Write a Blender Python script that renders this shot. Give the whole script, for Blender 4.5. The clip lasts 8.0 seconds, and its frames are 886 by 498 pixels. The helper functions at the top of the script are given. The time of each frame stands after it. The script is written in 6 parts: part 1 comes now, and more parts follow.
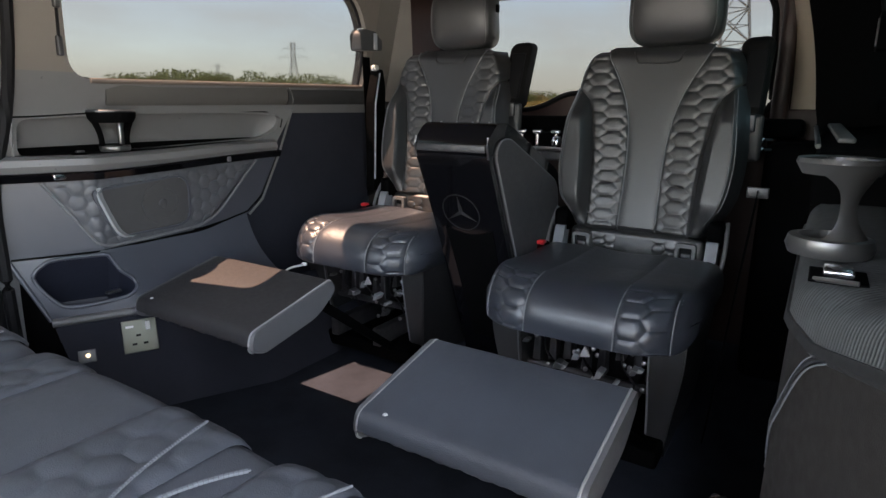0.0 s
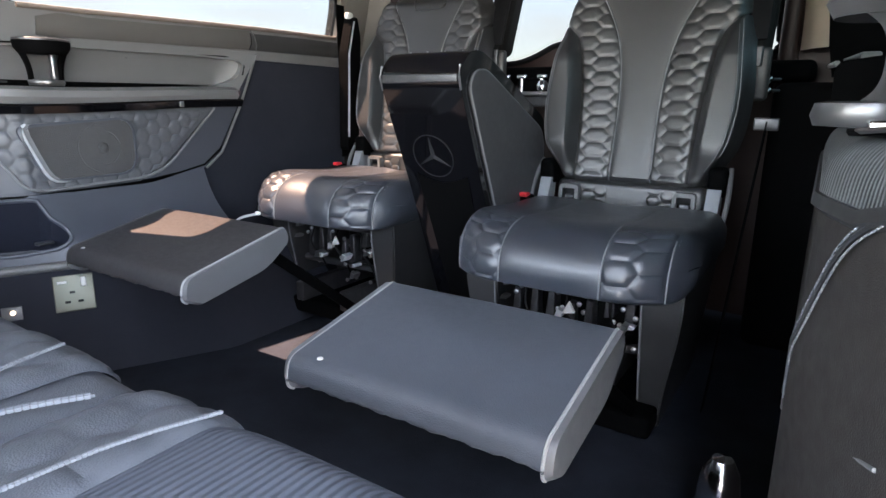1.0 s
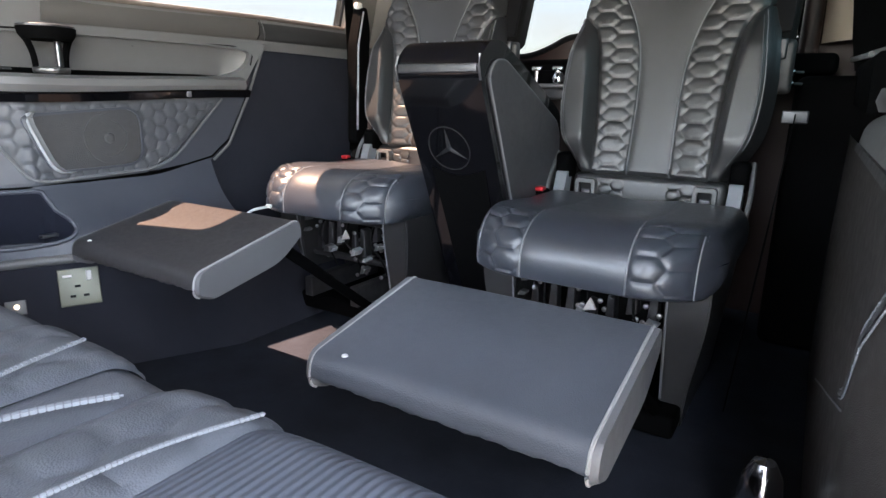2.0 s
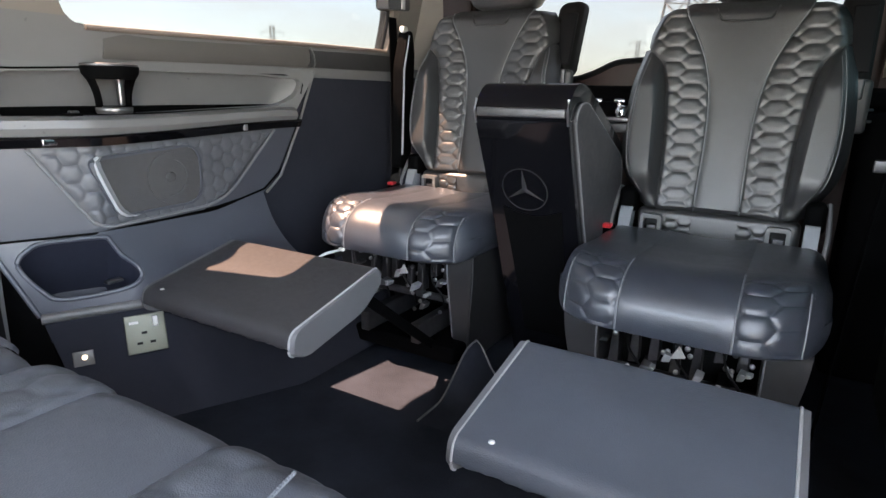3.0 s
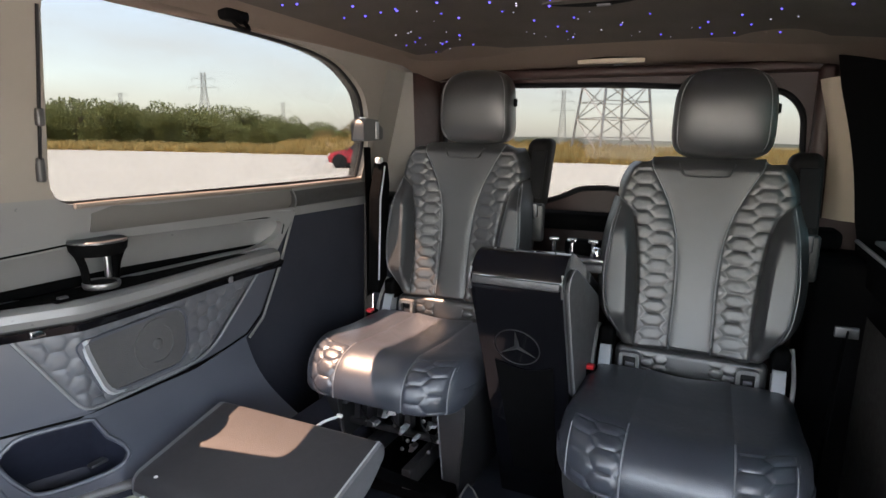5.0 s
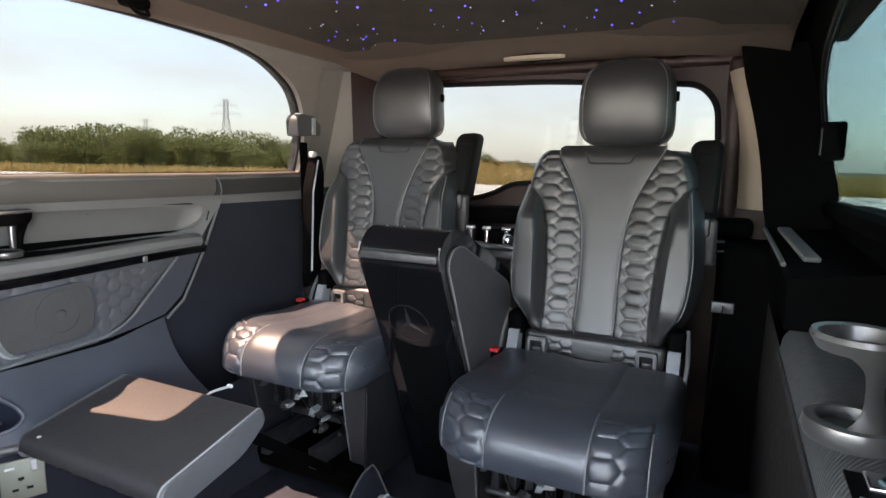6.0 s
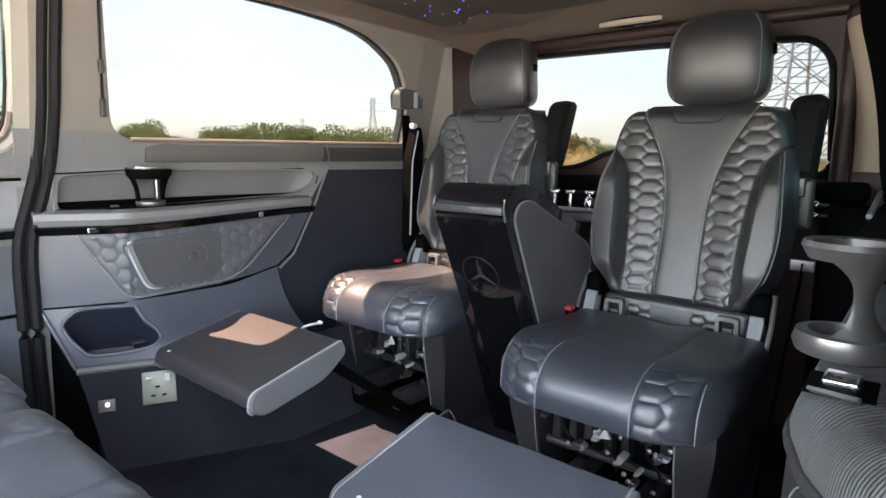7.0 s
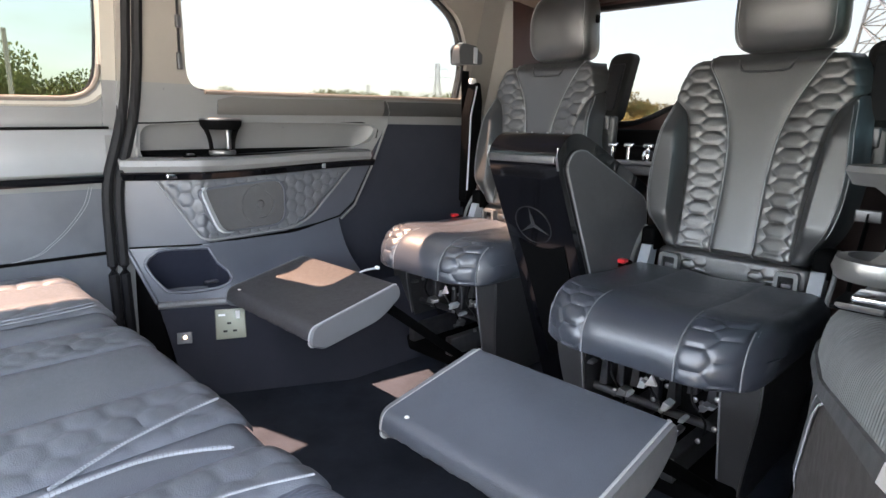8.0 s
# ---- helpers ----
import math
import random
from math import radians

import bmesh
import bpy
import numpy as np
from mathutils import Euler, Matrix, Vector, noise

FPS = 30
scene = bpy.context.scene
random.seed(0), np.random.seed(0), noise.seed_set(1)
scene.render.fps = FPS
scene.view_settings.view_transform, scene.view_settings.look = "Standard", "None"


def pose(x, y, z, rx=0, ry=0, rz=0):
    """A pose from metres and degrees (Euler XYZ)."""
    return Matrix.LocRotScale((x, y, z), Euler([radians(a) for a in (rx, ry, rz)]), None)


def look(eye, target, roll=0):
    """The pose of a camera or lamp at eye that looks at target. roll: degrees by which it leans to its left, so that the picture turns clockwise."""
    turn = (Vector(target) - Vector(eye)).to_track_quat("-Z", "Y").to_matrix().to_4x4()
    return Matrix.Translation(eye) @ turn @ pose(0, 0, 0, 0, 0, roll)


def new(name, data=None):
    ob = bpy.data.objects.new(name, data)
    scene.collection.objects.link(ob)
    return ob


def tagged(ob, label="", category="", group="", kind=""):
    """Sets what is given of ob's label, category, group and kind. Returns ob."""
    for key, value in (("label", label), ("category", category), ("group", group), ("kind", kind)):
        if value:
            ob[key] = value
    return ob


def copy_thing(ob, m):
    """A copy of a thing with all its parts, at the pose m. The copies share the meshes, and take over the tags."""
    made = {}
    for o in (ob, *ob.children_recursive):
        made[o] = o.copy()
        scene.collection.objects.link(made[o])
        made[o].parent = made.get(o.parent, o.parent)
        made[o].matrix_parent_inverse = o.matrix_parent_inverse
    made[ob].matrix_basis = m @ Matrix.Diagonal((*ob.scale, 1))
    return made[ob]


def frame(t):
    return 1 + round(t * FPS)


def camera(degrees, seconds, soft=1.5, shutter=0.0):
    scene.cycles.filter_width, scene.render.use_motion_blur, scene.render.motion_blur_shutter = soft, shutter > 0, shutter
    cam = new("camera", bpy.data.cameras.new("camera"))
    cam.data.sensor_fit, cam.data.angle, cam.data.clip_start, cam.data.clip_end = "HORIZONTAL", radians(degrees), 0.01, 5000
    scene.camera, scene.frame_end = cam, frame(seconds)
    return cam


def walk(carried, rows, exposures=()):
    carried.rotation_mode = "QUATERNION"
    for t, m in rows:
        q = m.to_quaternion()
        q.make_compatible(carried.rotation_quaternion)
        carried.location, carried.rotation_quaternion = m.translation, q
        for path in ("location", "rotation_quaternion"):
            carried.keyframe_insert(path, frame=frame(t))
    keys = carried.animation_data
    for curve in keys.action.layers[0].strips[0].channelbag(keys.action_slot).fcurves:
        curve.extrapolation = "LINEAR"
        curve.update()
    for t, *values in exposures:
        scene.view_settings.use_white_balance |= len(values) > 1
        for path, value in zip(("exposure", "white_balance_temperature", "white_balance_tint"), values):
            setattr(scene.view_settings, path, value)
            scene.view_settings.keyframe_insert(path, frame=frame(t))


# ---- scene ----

# ---------------------------------------------------------------- camera
cam = camera(74.3, 8.0)
PATH = [
    (0.0, (0.842, 0.006, 0.780), (-0.256, 1.726, 0.284), 0.4),
    (0.5, (0.813, 0.130, 0.694), (-0.285, 1.850, 0.197), 0.4),
    (1.0, (0.832, 0.164, 0.616), (-0.265, 1.884, 0.115), 0.6),
    (1.2, (0.833, 0.168, 0.593), (-0.260, 1.890, 0.094), 0.8),
    (2.3, (0.715, 0.162, 0.617), (-0.368, 1.886, 0.101), 1.0),
    (2.5, (0.664, 0.139, 0.633), (-0.414, 1.866, 0.115), 1.0),
    (3.0, (0.558, 0.093, 0.712), (-0.476, 1.841, 0.174), 1.1),
    (3.5, (0.459, 0.083, 0.839), (-0.545, 1.848, 0.307), 0.8),
    (4.0, (0.393, 0.051, 0.973), (-0.516, 1.869, 0.442), 0.9),
    (4.2, (0.373, 0.050, 1.003), (-0.513, 1.883, 0.485), 1.0),
    (5.3, (0.486, 0.054, 0.989), (-0.369, 1.944, 0.658), 1.2),
    (5.5, (0.571, 0.090, 0.959), (-0.297, 1.977, 0.650), 1.3),
    (6.0, (0.727, 0.132, 0.892), (-0.191, 1.998, 0.598), 1.2),
    (6.5, (0.833, 0.149, 0.833), (-0.257, 1.918, 0.532), 1.3),
    (7.0, (0.919, 0.139, 0.803), (-0.402, 1.739, 0.480), 0.8),
    (7.5, (0.952, 0.122, 0.774), (-0.487, 1.605, 0.407), 0.8),
    (8.0, (0.971, 0.118, 0.758), (-0.497, 1.553, 0.320), 0.9),
]
EXPOSURES = [(t, e + 3.86, 6550 - 200 * (0.5 < t < 2) + 200 * (3.2 < t < 5), 9) for t, e in ((0.0, 0.50), (0.3, 0.8), (0.6, 1.1), (1.0, 1.4), (2.5, 1.45), (3.0, 1.35), (3.5, 1.20), (4.2, 1.14), (5.5, 1.18), (6.0, 1.32), (6.5, 1.42), (7.0, 1.56), (8.0, 1.66))]
walk(cam, [(t, look(eye, aim, roll)) for t, eye, aim, roll in PATH], EXPOSURES)

# ---------------------------------------------------------------- daylight
SUN_TRAVEL = Vector((0.45, 0.195, -1.0))
to_sun = -SUN_TRAVEL.normalized()
world = bpy.data.worlds.new("daylight")
scene.world = world
world.use_nodes = True
wn, wl = world.node_tree.nodes, world.node_tree.links
sky = wn.new("ShaderNodeTexSky")
sky.sky_type = "NISHITA"
sky.sun_disc = False
sky.sun_elevation = math.asin(to_sun.z)
sky.sun_rotation = math.atan2(to_sun.x, to_sun.y)
sky.dust_density = 2.0
sky.air_density = 1.0
wn["Background"].inputs["Strength"].default_value = 0.14
# thin high cloud all over the sky
w_co, w_map, w_noise, w_ramp, w_mix = (wn.new("ShaderNode" + k) for k in ("TexCoord", "Mapping", "TexNoise", "MapRange", "Mix"))
w_map.inputs["Scale"].default_value = (1.0, 1.0, 4.5)
w_noise.inputs["Scale"].default_value = 2.2
w_noise.inputs["Detail"].default_value = 9.0
w_noise.inputs["Roughness"].default_value = 0.6
w_ramp.inputs["From Min"].default_value = 0.30
w_ramp.inputs["From Max"].default_value = 0.75
w_ramp.inputs["To Min"].default_value = 0.35
w_ramp.inputs["To Max"].default_value = 0.9
w_mix.data_type = "RGBA"
w_mix.inputs[7].default_value = (2.5, 2.35, 2.25, 1)
wl.new(w_co.outputs["Generated"], w_map.inputs["Vector"])
wl.new(w_map.outputs["Vector"], w_noise.inputs["Vector"])
wl.new(w_noise.outputs["Fac"], w_ramp.inputs["Value"])
wl.new(w_ramp.outputs["Result"], w_mix.inputs[0])
wl.new(sky.outputs["Color"], w_mix.inputs[6])
wl.new(w_mix.outputs[2], wn["Background"].inputs["Color"])
sun = new("sun", bpy.data.lights.new("sun", "SUN"))
sun.data.energy = 0.66
sun.data.angle = radians(0.5)
sun.data.color = (1.0, 0.64, 0.46)
sun.matrix_world = look(to_sun * 50, (0, 0, 0))

# ---------------------------------------------------------------- materials
def mat(name, base, rough=0.5, metal=0.0, bump=0.0, grain=400.0, var=0.2, blotch=7.0, spec=0.5, coat=0.0, rough_var=0.12, coat_rough=0.03):
    m = bpy.data.materials.new(name)
    m.use_nodes = True
    n, l = m.node_tree.nodes, m.node_tree.links
    b = n["Principled BSDF"]
    b.inputs["Metallic"].default_value = metal
    b.inputs["Specular IOR Level"].default_value = spec
    b.inputs["Coat Weight"].default_value = coat
    b.inputs["Coat Roughness"].default_value = coat_rough
    tc = n.new("ShaderNodeTexCoord")
    big = n.new("ShaderNodeTexNoise")
    big.inputs["Scale"].default_value = blotch
    big.inputs["Detail"].default_value = 6.0
    l.new(tc.outputs["Object"], big.inputs["Vector"])
    mix = n.new("ShaderNodeMix")
    mix.data_type = "RGBA"
    mix.inputs[6].default_value = (*[max(0.0, c * (1 - var)) for c in base], 1)
    mix.inputs[7].default_value = (*[min(1.0, c * (1 + var)) for c in base], 1)
    l.new(big.outputs["Fac"], mix.inputs[0])
    l.new(mix.outputs[2], b.inputs["Base Color"])
    rr = n.new("ShaderNodeMapRange")
    rr.inputs["To Min"].default_value = max(0.02, rough - rough_var)
    rr.inputs["To Max"].default_value = min(1.0, rough + rough_var)
    small = n.new("ShaderNodeTexNoise")
    small.inputs["Scale"].default_value = blotch * 9
    small.inputs["Detail"].default_value = 4.0
    l.new(tc.outputs["Object"], small.inputs["Vector"])
    l.new(small.outputs["Fac"], rr.inputs["Value"])
    l.new(rr.outputs["Result"], b.inputs["Roughness"])
    if bump:
        g = n.new("ShaderNodeTexVoronoi")
        g.inputs["Scale"].default_value = grain
        l.new(tc.outputs["Object"], g.inputs["Vector"])
        bp = n.new("ShaderNodeBump")
        bp.inputs["Strength"].default_value = bump
        bp.inputs["Distance"].default_value = 0.001
        l.new(g.outputs["Distance"], bp.inputs["Height"])
        l.new(bp.outputs["Normal"], b.inputs["Normal"])
    return m


def glass(name, tint):
    m = bpy.data.materials.new(name)
    m.use_nodes = True
    n, l = m.node_tree.nodes, m.node_tree.links
    n.remove(n["Principled BSDF"])
    t, g, f, x, pw, sc = (n.new("ShaderNode" + k) for k in ("BsdfTransparent", "BsdfGlossy", "LayerWeight", "MixShader", "Math", "MapRange"))
    t.inputs["Color"].default_value = (*tint, 1)
    g.inputs["Roughness"].default_value = 0.02
    pw.operation = "POWER"
    pw.inputs[1].default_value = 4.0
    sc.inputs["To Min"].default_value = 0.008
    sc.inputs["To Max"].default_value = 0.5
    l.new(f.outputs["Facing"], pw.inputs[0])
    l.new(pw.outputs[0], sc.inputs["Value"])
    l.new(sc.outputs["Result"], x.inputs[0])
    l.new(t.outputs[0], x.inputs[1])
    l.new(g.outputs[0], x.inputs[2])
    l.new(x.outputs[0], n["Material Output"].inputs["Surface"])
    return m


def glow(name, colour, strength):
    m = bpy.data.materials.new(name)
    m.use_nodes = True
    b = m.node_tree.nodes["Principled BSDF"]
    b.inputs["Base Color"].default_value = (*colour, 1)
    b.inputs["Emission Color"].default_value = (*colour, 1)
    b.inputs["Emission Strength"].default_value = strength
    return m


LEATHER = mat("black_leather", (0.031, 0.031, 0.032), 0.37, bump=0.35, grain=620, var=0.3, blotch=11, spec=0.9, coat=0.28, coat_rough=0.30)
QUILT = mat("quilted_leather", (0.036, 0.0355, 0.0355), 0.35, bump=0.3, grain=700, var=0.25, blotch=11, spec=0.9, coat=0.28, coat_rough=0.27)
# lighter than LEATHER: door light on the cushions put into colour, besides wear
LEATHER_SEAT = mat("worn_lit_seat_leather", (0.041, 0.046, 0.058), 0.34, bump=0.35, grain=620, var=0.3, blotch=11, spec=0.9, coat=0.30, coat_rough=0.20)
LEATHER_DARK = mat("brown_black_leather", (0.052, 0.047, 0.044), 0.45, bump=0.25, grain=700, var=0.2, spec=0.2)
PAD_GREY = mat("dark_grey_leather", (0.076, 0.076, 0.080), 0.5, bump=0.25, grain=700, var=0.2)
LEATHER_GREY = mat("grey_leather", (0.21, 0.215, 0.225), 0.45, bump=0.2, grain=700, var=0.15)
LEATHER_BLUE = mat("worn_blue_black_leather", (0.082, 0.089, 0.103), 0.40, bump=0.3, grain=600, var=0.3, blotch=14)
PANEL = mat("soft_grey_plastic", (0.168, 0.168, 0.167), 0.33, bump=0.12, grain=900, var=0.12)
# PANEL darkened: the shade under the turned rail is put into its colour
RAIL_SHADED = mat("shaded_grey_rail_trim", (0.098, 0.093, 0.087), 0.42, bump=0.15, grain=900, var=0.12)
# TAUPE made lighter: sunlight on the door's upper trim is in the colour
DOOR_SUNLIT = mat("sunlit_cream_door_trim", (0.34, 0.315, 0.27), 0.5, bump=0.12, grain=900, var=0.08)
PANEL_LOW = mat("dark_moulded_plastic", (0.072, 0.078, 0.096), 0.36, bump=0.15, grain=900, var=0.15)
PANEL_DARK = mat("dark_grey_plastic", (0.05, 0.05, 0.05), 0.4, bump=0.1, grain=900)
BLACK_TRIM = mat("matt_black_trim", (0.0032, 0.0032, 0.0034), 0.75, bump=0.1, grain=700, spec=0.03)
FELT = mat("black_felt_lining", (0.028, 0.030, 0.040), 0.95, bump=0.4, grain=900, spec=0.2)
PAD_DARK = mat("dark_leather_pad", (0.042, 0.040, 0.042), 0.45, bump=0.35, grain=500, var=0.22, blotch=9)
# twin of PAD_DARK, paler and bluer: light from the open door in its colour
FOOT_PAD_LIT = mat("door_lit_leather_pad", (0.090, 0.100, 0.118), 0.38, bump=0.35, grain=500, var=0.22, blotch=9)
CARPET = mat("dark_carpet", (0.031, 0.036, 0.050), 0.95, bump=0.8, grain=500, var=0.6, blotch=9, spec=0.15)
GLOSS = mat("gloss_black_lacquer", (0.004, 0.004, 0.005), 0.09, coat=0.6, rough_var=0.04)
CHROME = mat("chrome", (0.75, 0.76, 0.78), 0.16, 1.0, rough_var=0.06)
SATIN = mat("satin_silver", (0.45, 0.45, 0.46), 0.34, 1.0)
STEEL = mat("dark_steel", (0.10, 0.10, 0.105), 0.4, 0.7, var=0.5, blotch=30)
RUBBER = mat("black_rubber", (0.010, 0.010, 0.011), 0.6, spec=0.15)
HEADLINER = mat("taupe_headliner", (0.165, 0.128, 0.104), 0.95, bump=0.5, grain=1200, var=0.1, spec=0.15)
STARLINER = mat("black_star_headliner", (0.084, 0.073, 0.062), 0.95, bump=0.5, grain=1200, spec=0.1)
PILLAR_GREY = mat("grey_pillar_trim", (0.165, 0.155, 0.138), 0.6, bump=0.1, grain=900, var=0.08)
TAUPE = mat("taupe_pillar_trim", (0.210, 0.190, 0.166), 0.6, bump=0.15, grain=900, var=0.08)
ARM_BLACK = mat("charcoal_armrest_vinyl", (0.010, 0.0093, 0.009), 0.65, bump=0.2, grain=700, spec=0.12)
PILLAR_CREAM = mat("cream_pillar_trim", (0.50, 0.42, 0.32), 0.6, bump=0.1, grain=900, var=0.08)
HATCH_TRIM = mat("dark_brown_hatch_trim", (0.034, 0.015, 0.012), 0.5, var=0.2)
THREAD = mat("pale_thread", (0.26, 0.27, 0.285), 0.7)
ROPE = mat("twisted_grey_cord", (0.17, 0.18, 0.20), 0.7)
PIPING = mat("pale_grey_piping", (0.40, 0.40, 0.40), 0.5, bump=0.3, grain=500)
PLATE_GREY = mat("pale_grey_plastic", (0.42, 0.44, 0.46), 0.5)
WHITE_PLASTIC = mat("white_plastic", (0.75, 0.74, 0.72), 0.4)
RED = mat("red_plastic", (0.65, 0.03, 0.04), 0.35)
BRASS_PLATE = mat("brushed_champagne_plate", (0.24, 0.245, 0.19), 0.45, 0.3, var=0.1)
ALUMINIUM = mat("satin_aluminium", (0.20, 0.197, 0.193), 0.32, 0.75)
SILL_TAN = mat("dusty_tan_window_bead", (0.17, 0.14, 0.115), 0.6, bump=0.2, grain=600)
FIELD = mat("charcoal_quilted_leather", (0.105, 0.11, 0.122), 0.42, bump=0.25, grain=700, var=0.2)
END_GREY = mat("mid_grey_leather", (0.15, 0.152, 0.158), 0.4, bump=0.25, grain=650, var=0.2)
SPEAKER_CLOTH = mat("speaker_mesh", (0.075, 0.075, 0.078), 0.7, bump=0.9, grain=500)
CLEAR = glass("privacy_window_glass", (0.240, 0.241, 0.238))
DOOR_GLASS = glass("green_tinted_glass", (0.200, 0.216, 0.202))
TINTED = glass("teal_tinted_glass", (0.18, 0.222, 0.218))
STAR_BLUE = glow("blue_fibre_light", (0.10, 0.08, 1.0), 0.09)
STAR_WHITE = glow("white_fibre_light", (0.7, 0.7, 0.95), 0.03)


# ---------------------------------------------------------------- mesh helpers
def thing(name, label, category, group="", kind="", at=(0, 0, 0)):
    e = new(name)
    e.location = at
    e.empty_display_size = 0.05
    return tagged(e, label, category, group, kind)


def part(name, bm, material, parent=None, label="", smooth=True):
    me = bpy.data.meshes.new(name)
    bmesh.ops.recalc_face_normals(bm, faces=bm.faces[:])
    bm.to_mesh(me)
    bm.free()
    if smooth:
        me.polygons.foreach_set("use_smooth", [True] * len(me.polygons))
        me.set_sharp_from_angle(angle=radians(38))
    me.materials.append(material)
    ob = new(name, me)
    ob.parent = parent
    if label:
        ob["label"] = label
    return ob


def structure(name, bm, material, label, category, smooth=True):
    return tagged(part(name, bm, material, None, "", smooth), label, category, "", "structure")


def from_data(verts, faces):
    bm = bmesh.new()
    vs = [bm.verts.new(v) for v in verts]
    for f in faces:
        try:
            bm.faces.new([vs[i] for i in f])
        except ValueError:
            pass
    return bm


def join(*bms):
    out = bmesh.new()
    for b in bms:
        me = bpy.data.meshes.new("tmp")
        b.to_mesh(me)
        b.free()
        out.from_mesh(me)
        bpy.data.meshes.remove(me)
    return out


def smooth01(a, b, x):
    t = min(1.0, max(0.0, (x - a) / (b - a)))
    return t * t * (3 - 2 * t)


def curve1(pts, x):
    """A smooth curve through (x, y) pairs."""
    if x <= pts[0][0]:
        return pts[0][1]
    n = len(pts)
    slope = lambda i: (pts[min(i + 1, n - 1)][1] - pts[max(i - 1, 0)][1]) / (pts[min(i + 1, n - 1)][0] - pts[max(i - 1, 0)][0])
    for i in range(n - 1):
        (x0, y0), (x1, y1) = pts[i], pts[i + 1]
        if x <= x1:
            d = x1 - x0
            t = (x - x0) / d
            return y0 * (2 * t ** 3 - 3 * t * t + 1) + slope(i) * d * (t ** 3 - 2 * t * t + t) + y1 * (3 * t * t - 2 * t ** 3) + slope(i + 1) * d * (t ** 3 - t * t)
    return pts[-1][1]


def rbox(centre, size, r, n=3, mids=(1, 1, 1), fn=None):
    """A box with rounded edges; fn shapes every vertex."""
    axes = []
    for s, m in zip(size, mids):
        h = s / 2
        rr = min(r, h * 0.999)
        a = [-h + rr * i / n for i in range(n)] + [-h + rr + (2 * h - 2 * rr) * i / m for i in range(m + 1)] + [h - rr + rr * (i + 1) / n for i in range(n)]
        axes.append((h, rr, a))
    verts, index, faces = [], {}, []

    def vert(p):
        k = tuple(round(c, 6) for c in p)
        if k not in index:
            inner = [max(-(h - rr), min(h - rr, c)) for c, (h, rr, _) in zip(p, axes)]
            d = Vector([c - i for c, i in zip(p, inner)])
            # keep the radius of each axis alike
            if d.length > 1e-9:
                d = d.normalized() * min(rr for _, rr, _ in axes)
            q = Vector([i + e for i, e in zip(inner, d)])
            q = q + Vector(centre)
            index[k] = len(verts)
            verts.append(fn(q) if fn else q)
        return index[k]

    for ax in range(3):
        u, v = (ax + 1) % 3, (ax + 2) % 3
        for side in (-1, 1):
            ua, va = axes[u][2], axes[v][2]
            for i in range(len(ua) - 1):
                for j in range(len(va) - 1):
                    quad = []
                    for a, b in ((i, j), (i + 1, j), (i + 1, j + 1), (i, j + 1)):
                        p = [0, 0, 0]
                        p[ax], p[u], p[v] = side * axes[ax][0], ua[a], va[b]
                        quad.append(vert(p))
                    if len(set(quad)) >= 3:
                        faces.append(tuple(dict.fromkeys(quad)))
    return from_data(verts, faces)


def sheet(fn, nu, nv):
    verts = [fn(i / nu, j / nv) for j in range(nv + 1) for i in range(nu + 1)]
    w = nu + 1
    return from_data(verts, [(j * w + i, j * w + i + 1, (j + 1) * w + i + 1, (j + 1) * w + i) for j in range(nv) for i in range(nu)])


def loft(rings, cap=True):
    n = len(rings[0])
    verts = [v for r in rings for v in r]
    faces = [(k * n + i, k * n + (i + 1) % n, (k + 1) * n + (i + 1) % n, (k + 1) * n + i) for k in range(len(rings) - 1) for i in range(n)]
    if cap:
        faces += [tuple(range(n)), tuple(range((len(rings) - 1) * n, len(rings) * n))]
    return from_data(verts, faces)


def prism(pts, axis, a, b, bevel=0.0, seg=2):
    """A polygon in the two other axes (in x, y, z order), drawn out from a to b along axis."""
    def full(p, c):
        q = list(p)
        q.insert("xyz".index(axis), c)
        return q
    n = len(pts)
    bm = from_data([full(p, a) for p in pts] + [full(p, b) for p in pts],
                   [tuple(range(n)), tuple(range(n, 2 * n))] + [(i, (i + 1) % n, n + (i + 1) % n, n + i) for i in range(n)])
    if bevel:
        bmesh.ops.recalc_face_normals(bm, faces=bm.faces[:])
        bmesh.ops.bevel(bm, geom=bm.edges[:], offset=bevel, segments=seg, affect="EDGES", clamp_overlap=True)
    return bm


def cyl(p, q, r, seg=12, r2=None):
    p, q = Vector(p), Vector(q)
    turn = (q - p).to_track_quat("Z", "Y").to_matrix()
    rings = [[c + turn @ Vector((rad * math.cos(2 * math.pi * i / seg), rad * math.sin(2 * math.pi * i / seg), 0)) for i in range(seg)]
             for c, rad in ((p, r), (q, r if r2 is None else r2))]
    return loft(rings)


def spin(profile, centre, seg=24, axis="z"):
    """Turns (radius, height) pairs round an axis through centre."""
    rings = []
    for r, h in profile:
        ring = []
        for i in range(seg):
            c, s = r * math.cos(2 * math.pi * i / seg), r * math.sin(2 * math.pi * i / seg)
            ring.append(Vector(centre) + Vector({"z": (c, s, h), "y": (c, h, s), "x": (h, c, s)}[axis]))
        rings.append(ring)
    return loft(rings)


def tube(path, r, seg=6, closed=False):
    path = [Vector(p) for p in path]
    rings, n = [], len(path)
    for i, p in enumerate(path):
        a = path[i - 1] if i or closed else p
        b = path[(i + 1) % n] if i < n - 1 or closed else p
        turn = (b - a).to_track_quat("Z", "Y").to_matrix()
        rings.append([p + turn @ Vector((r * math.cos(2 * math.pi * k / seg), r * math.sin(2 * math.pi * k / seg), 0)) for k in range(seg)])
    if closed:
        rings.append(rings[0])
    return loft(rings, not closed)


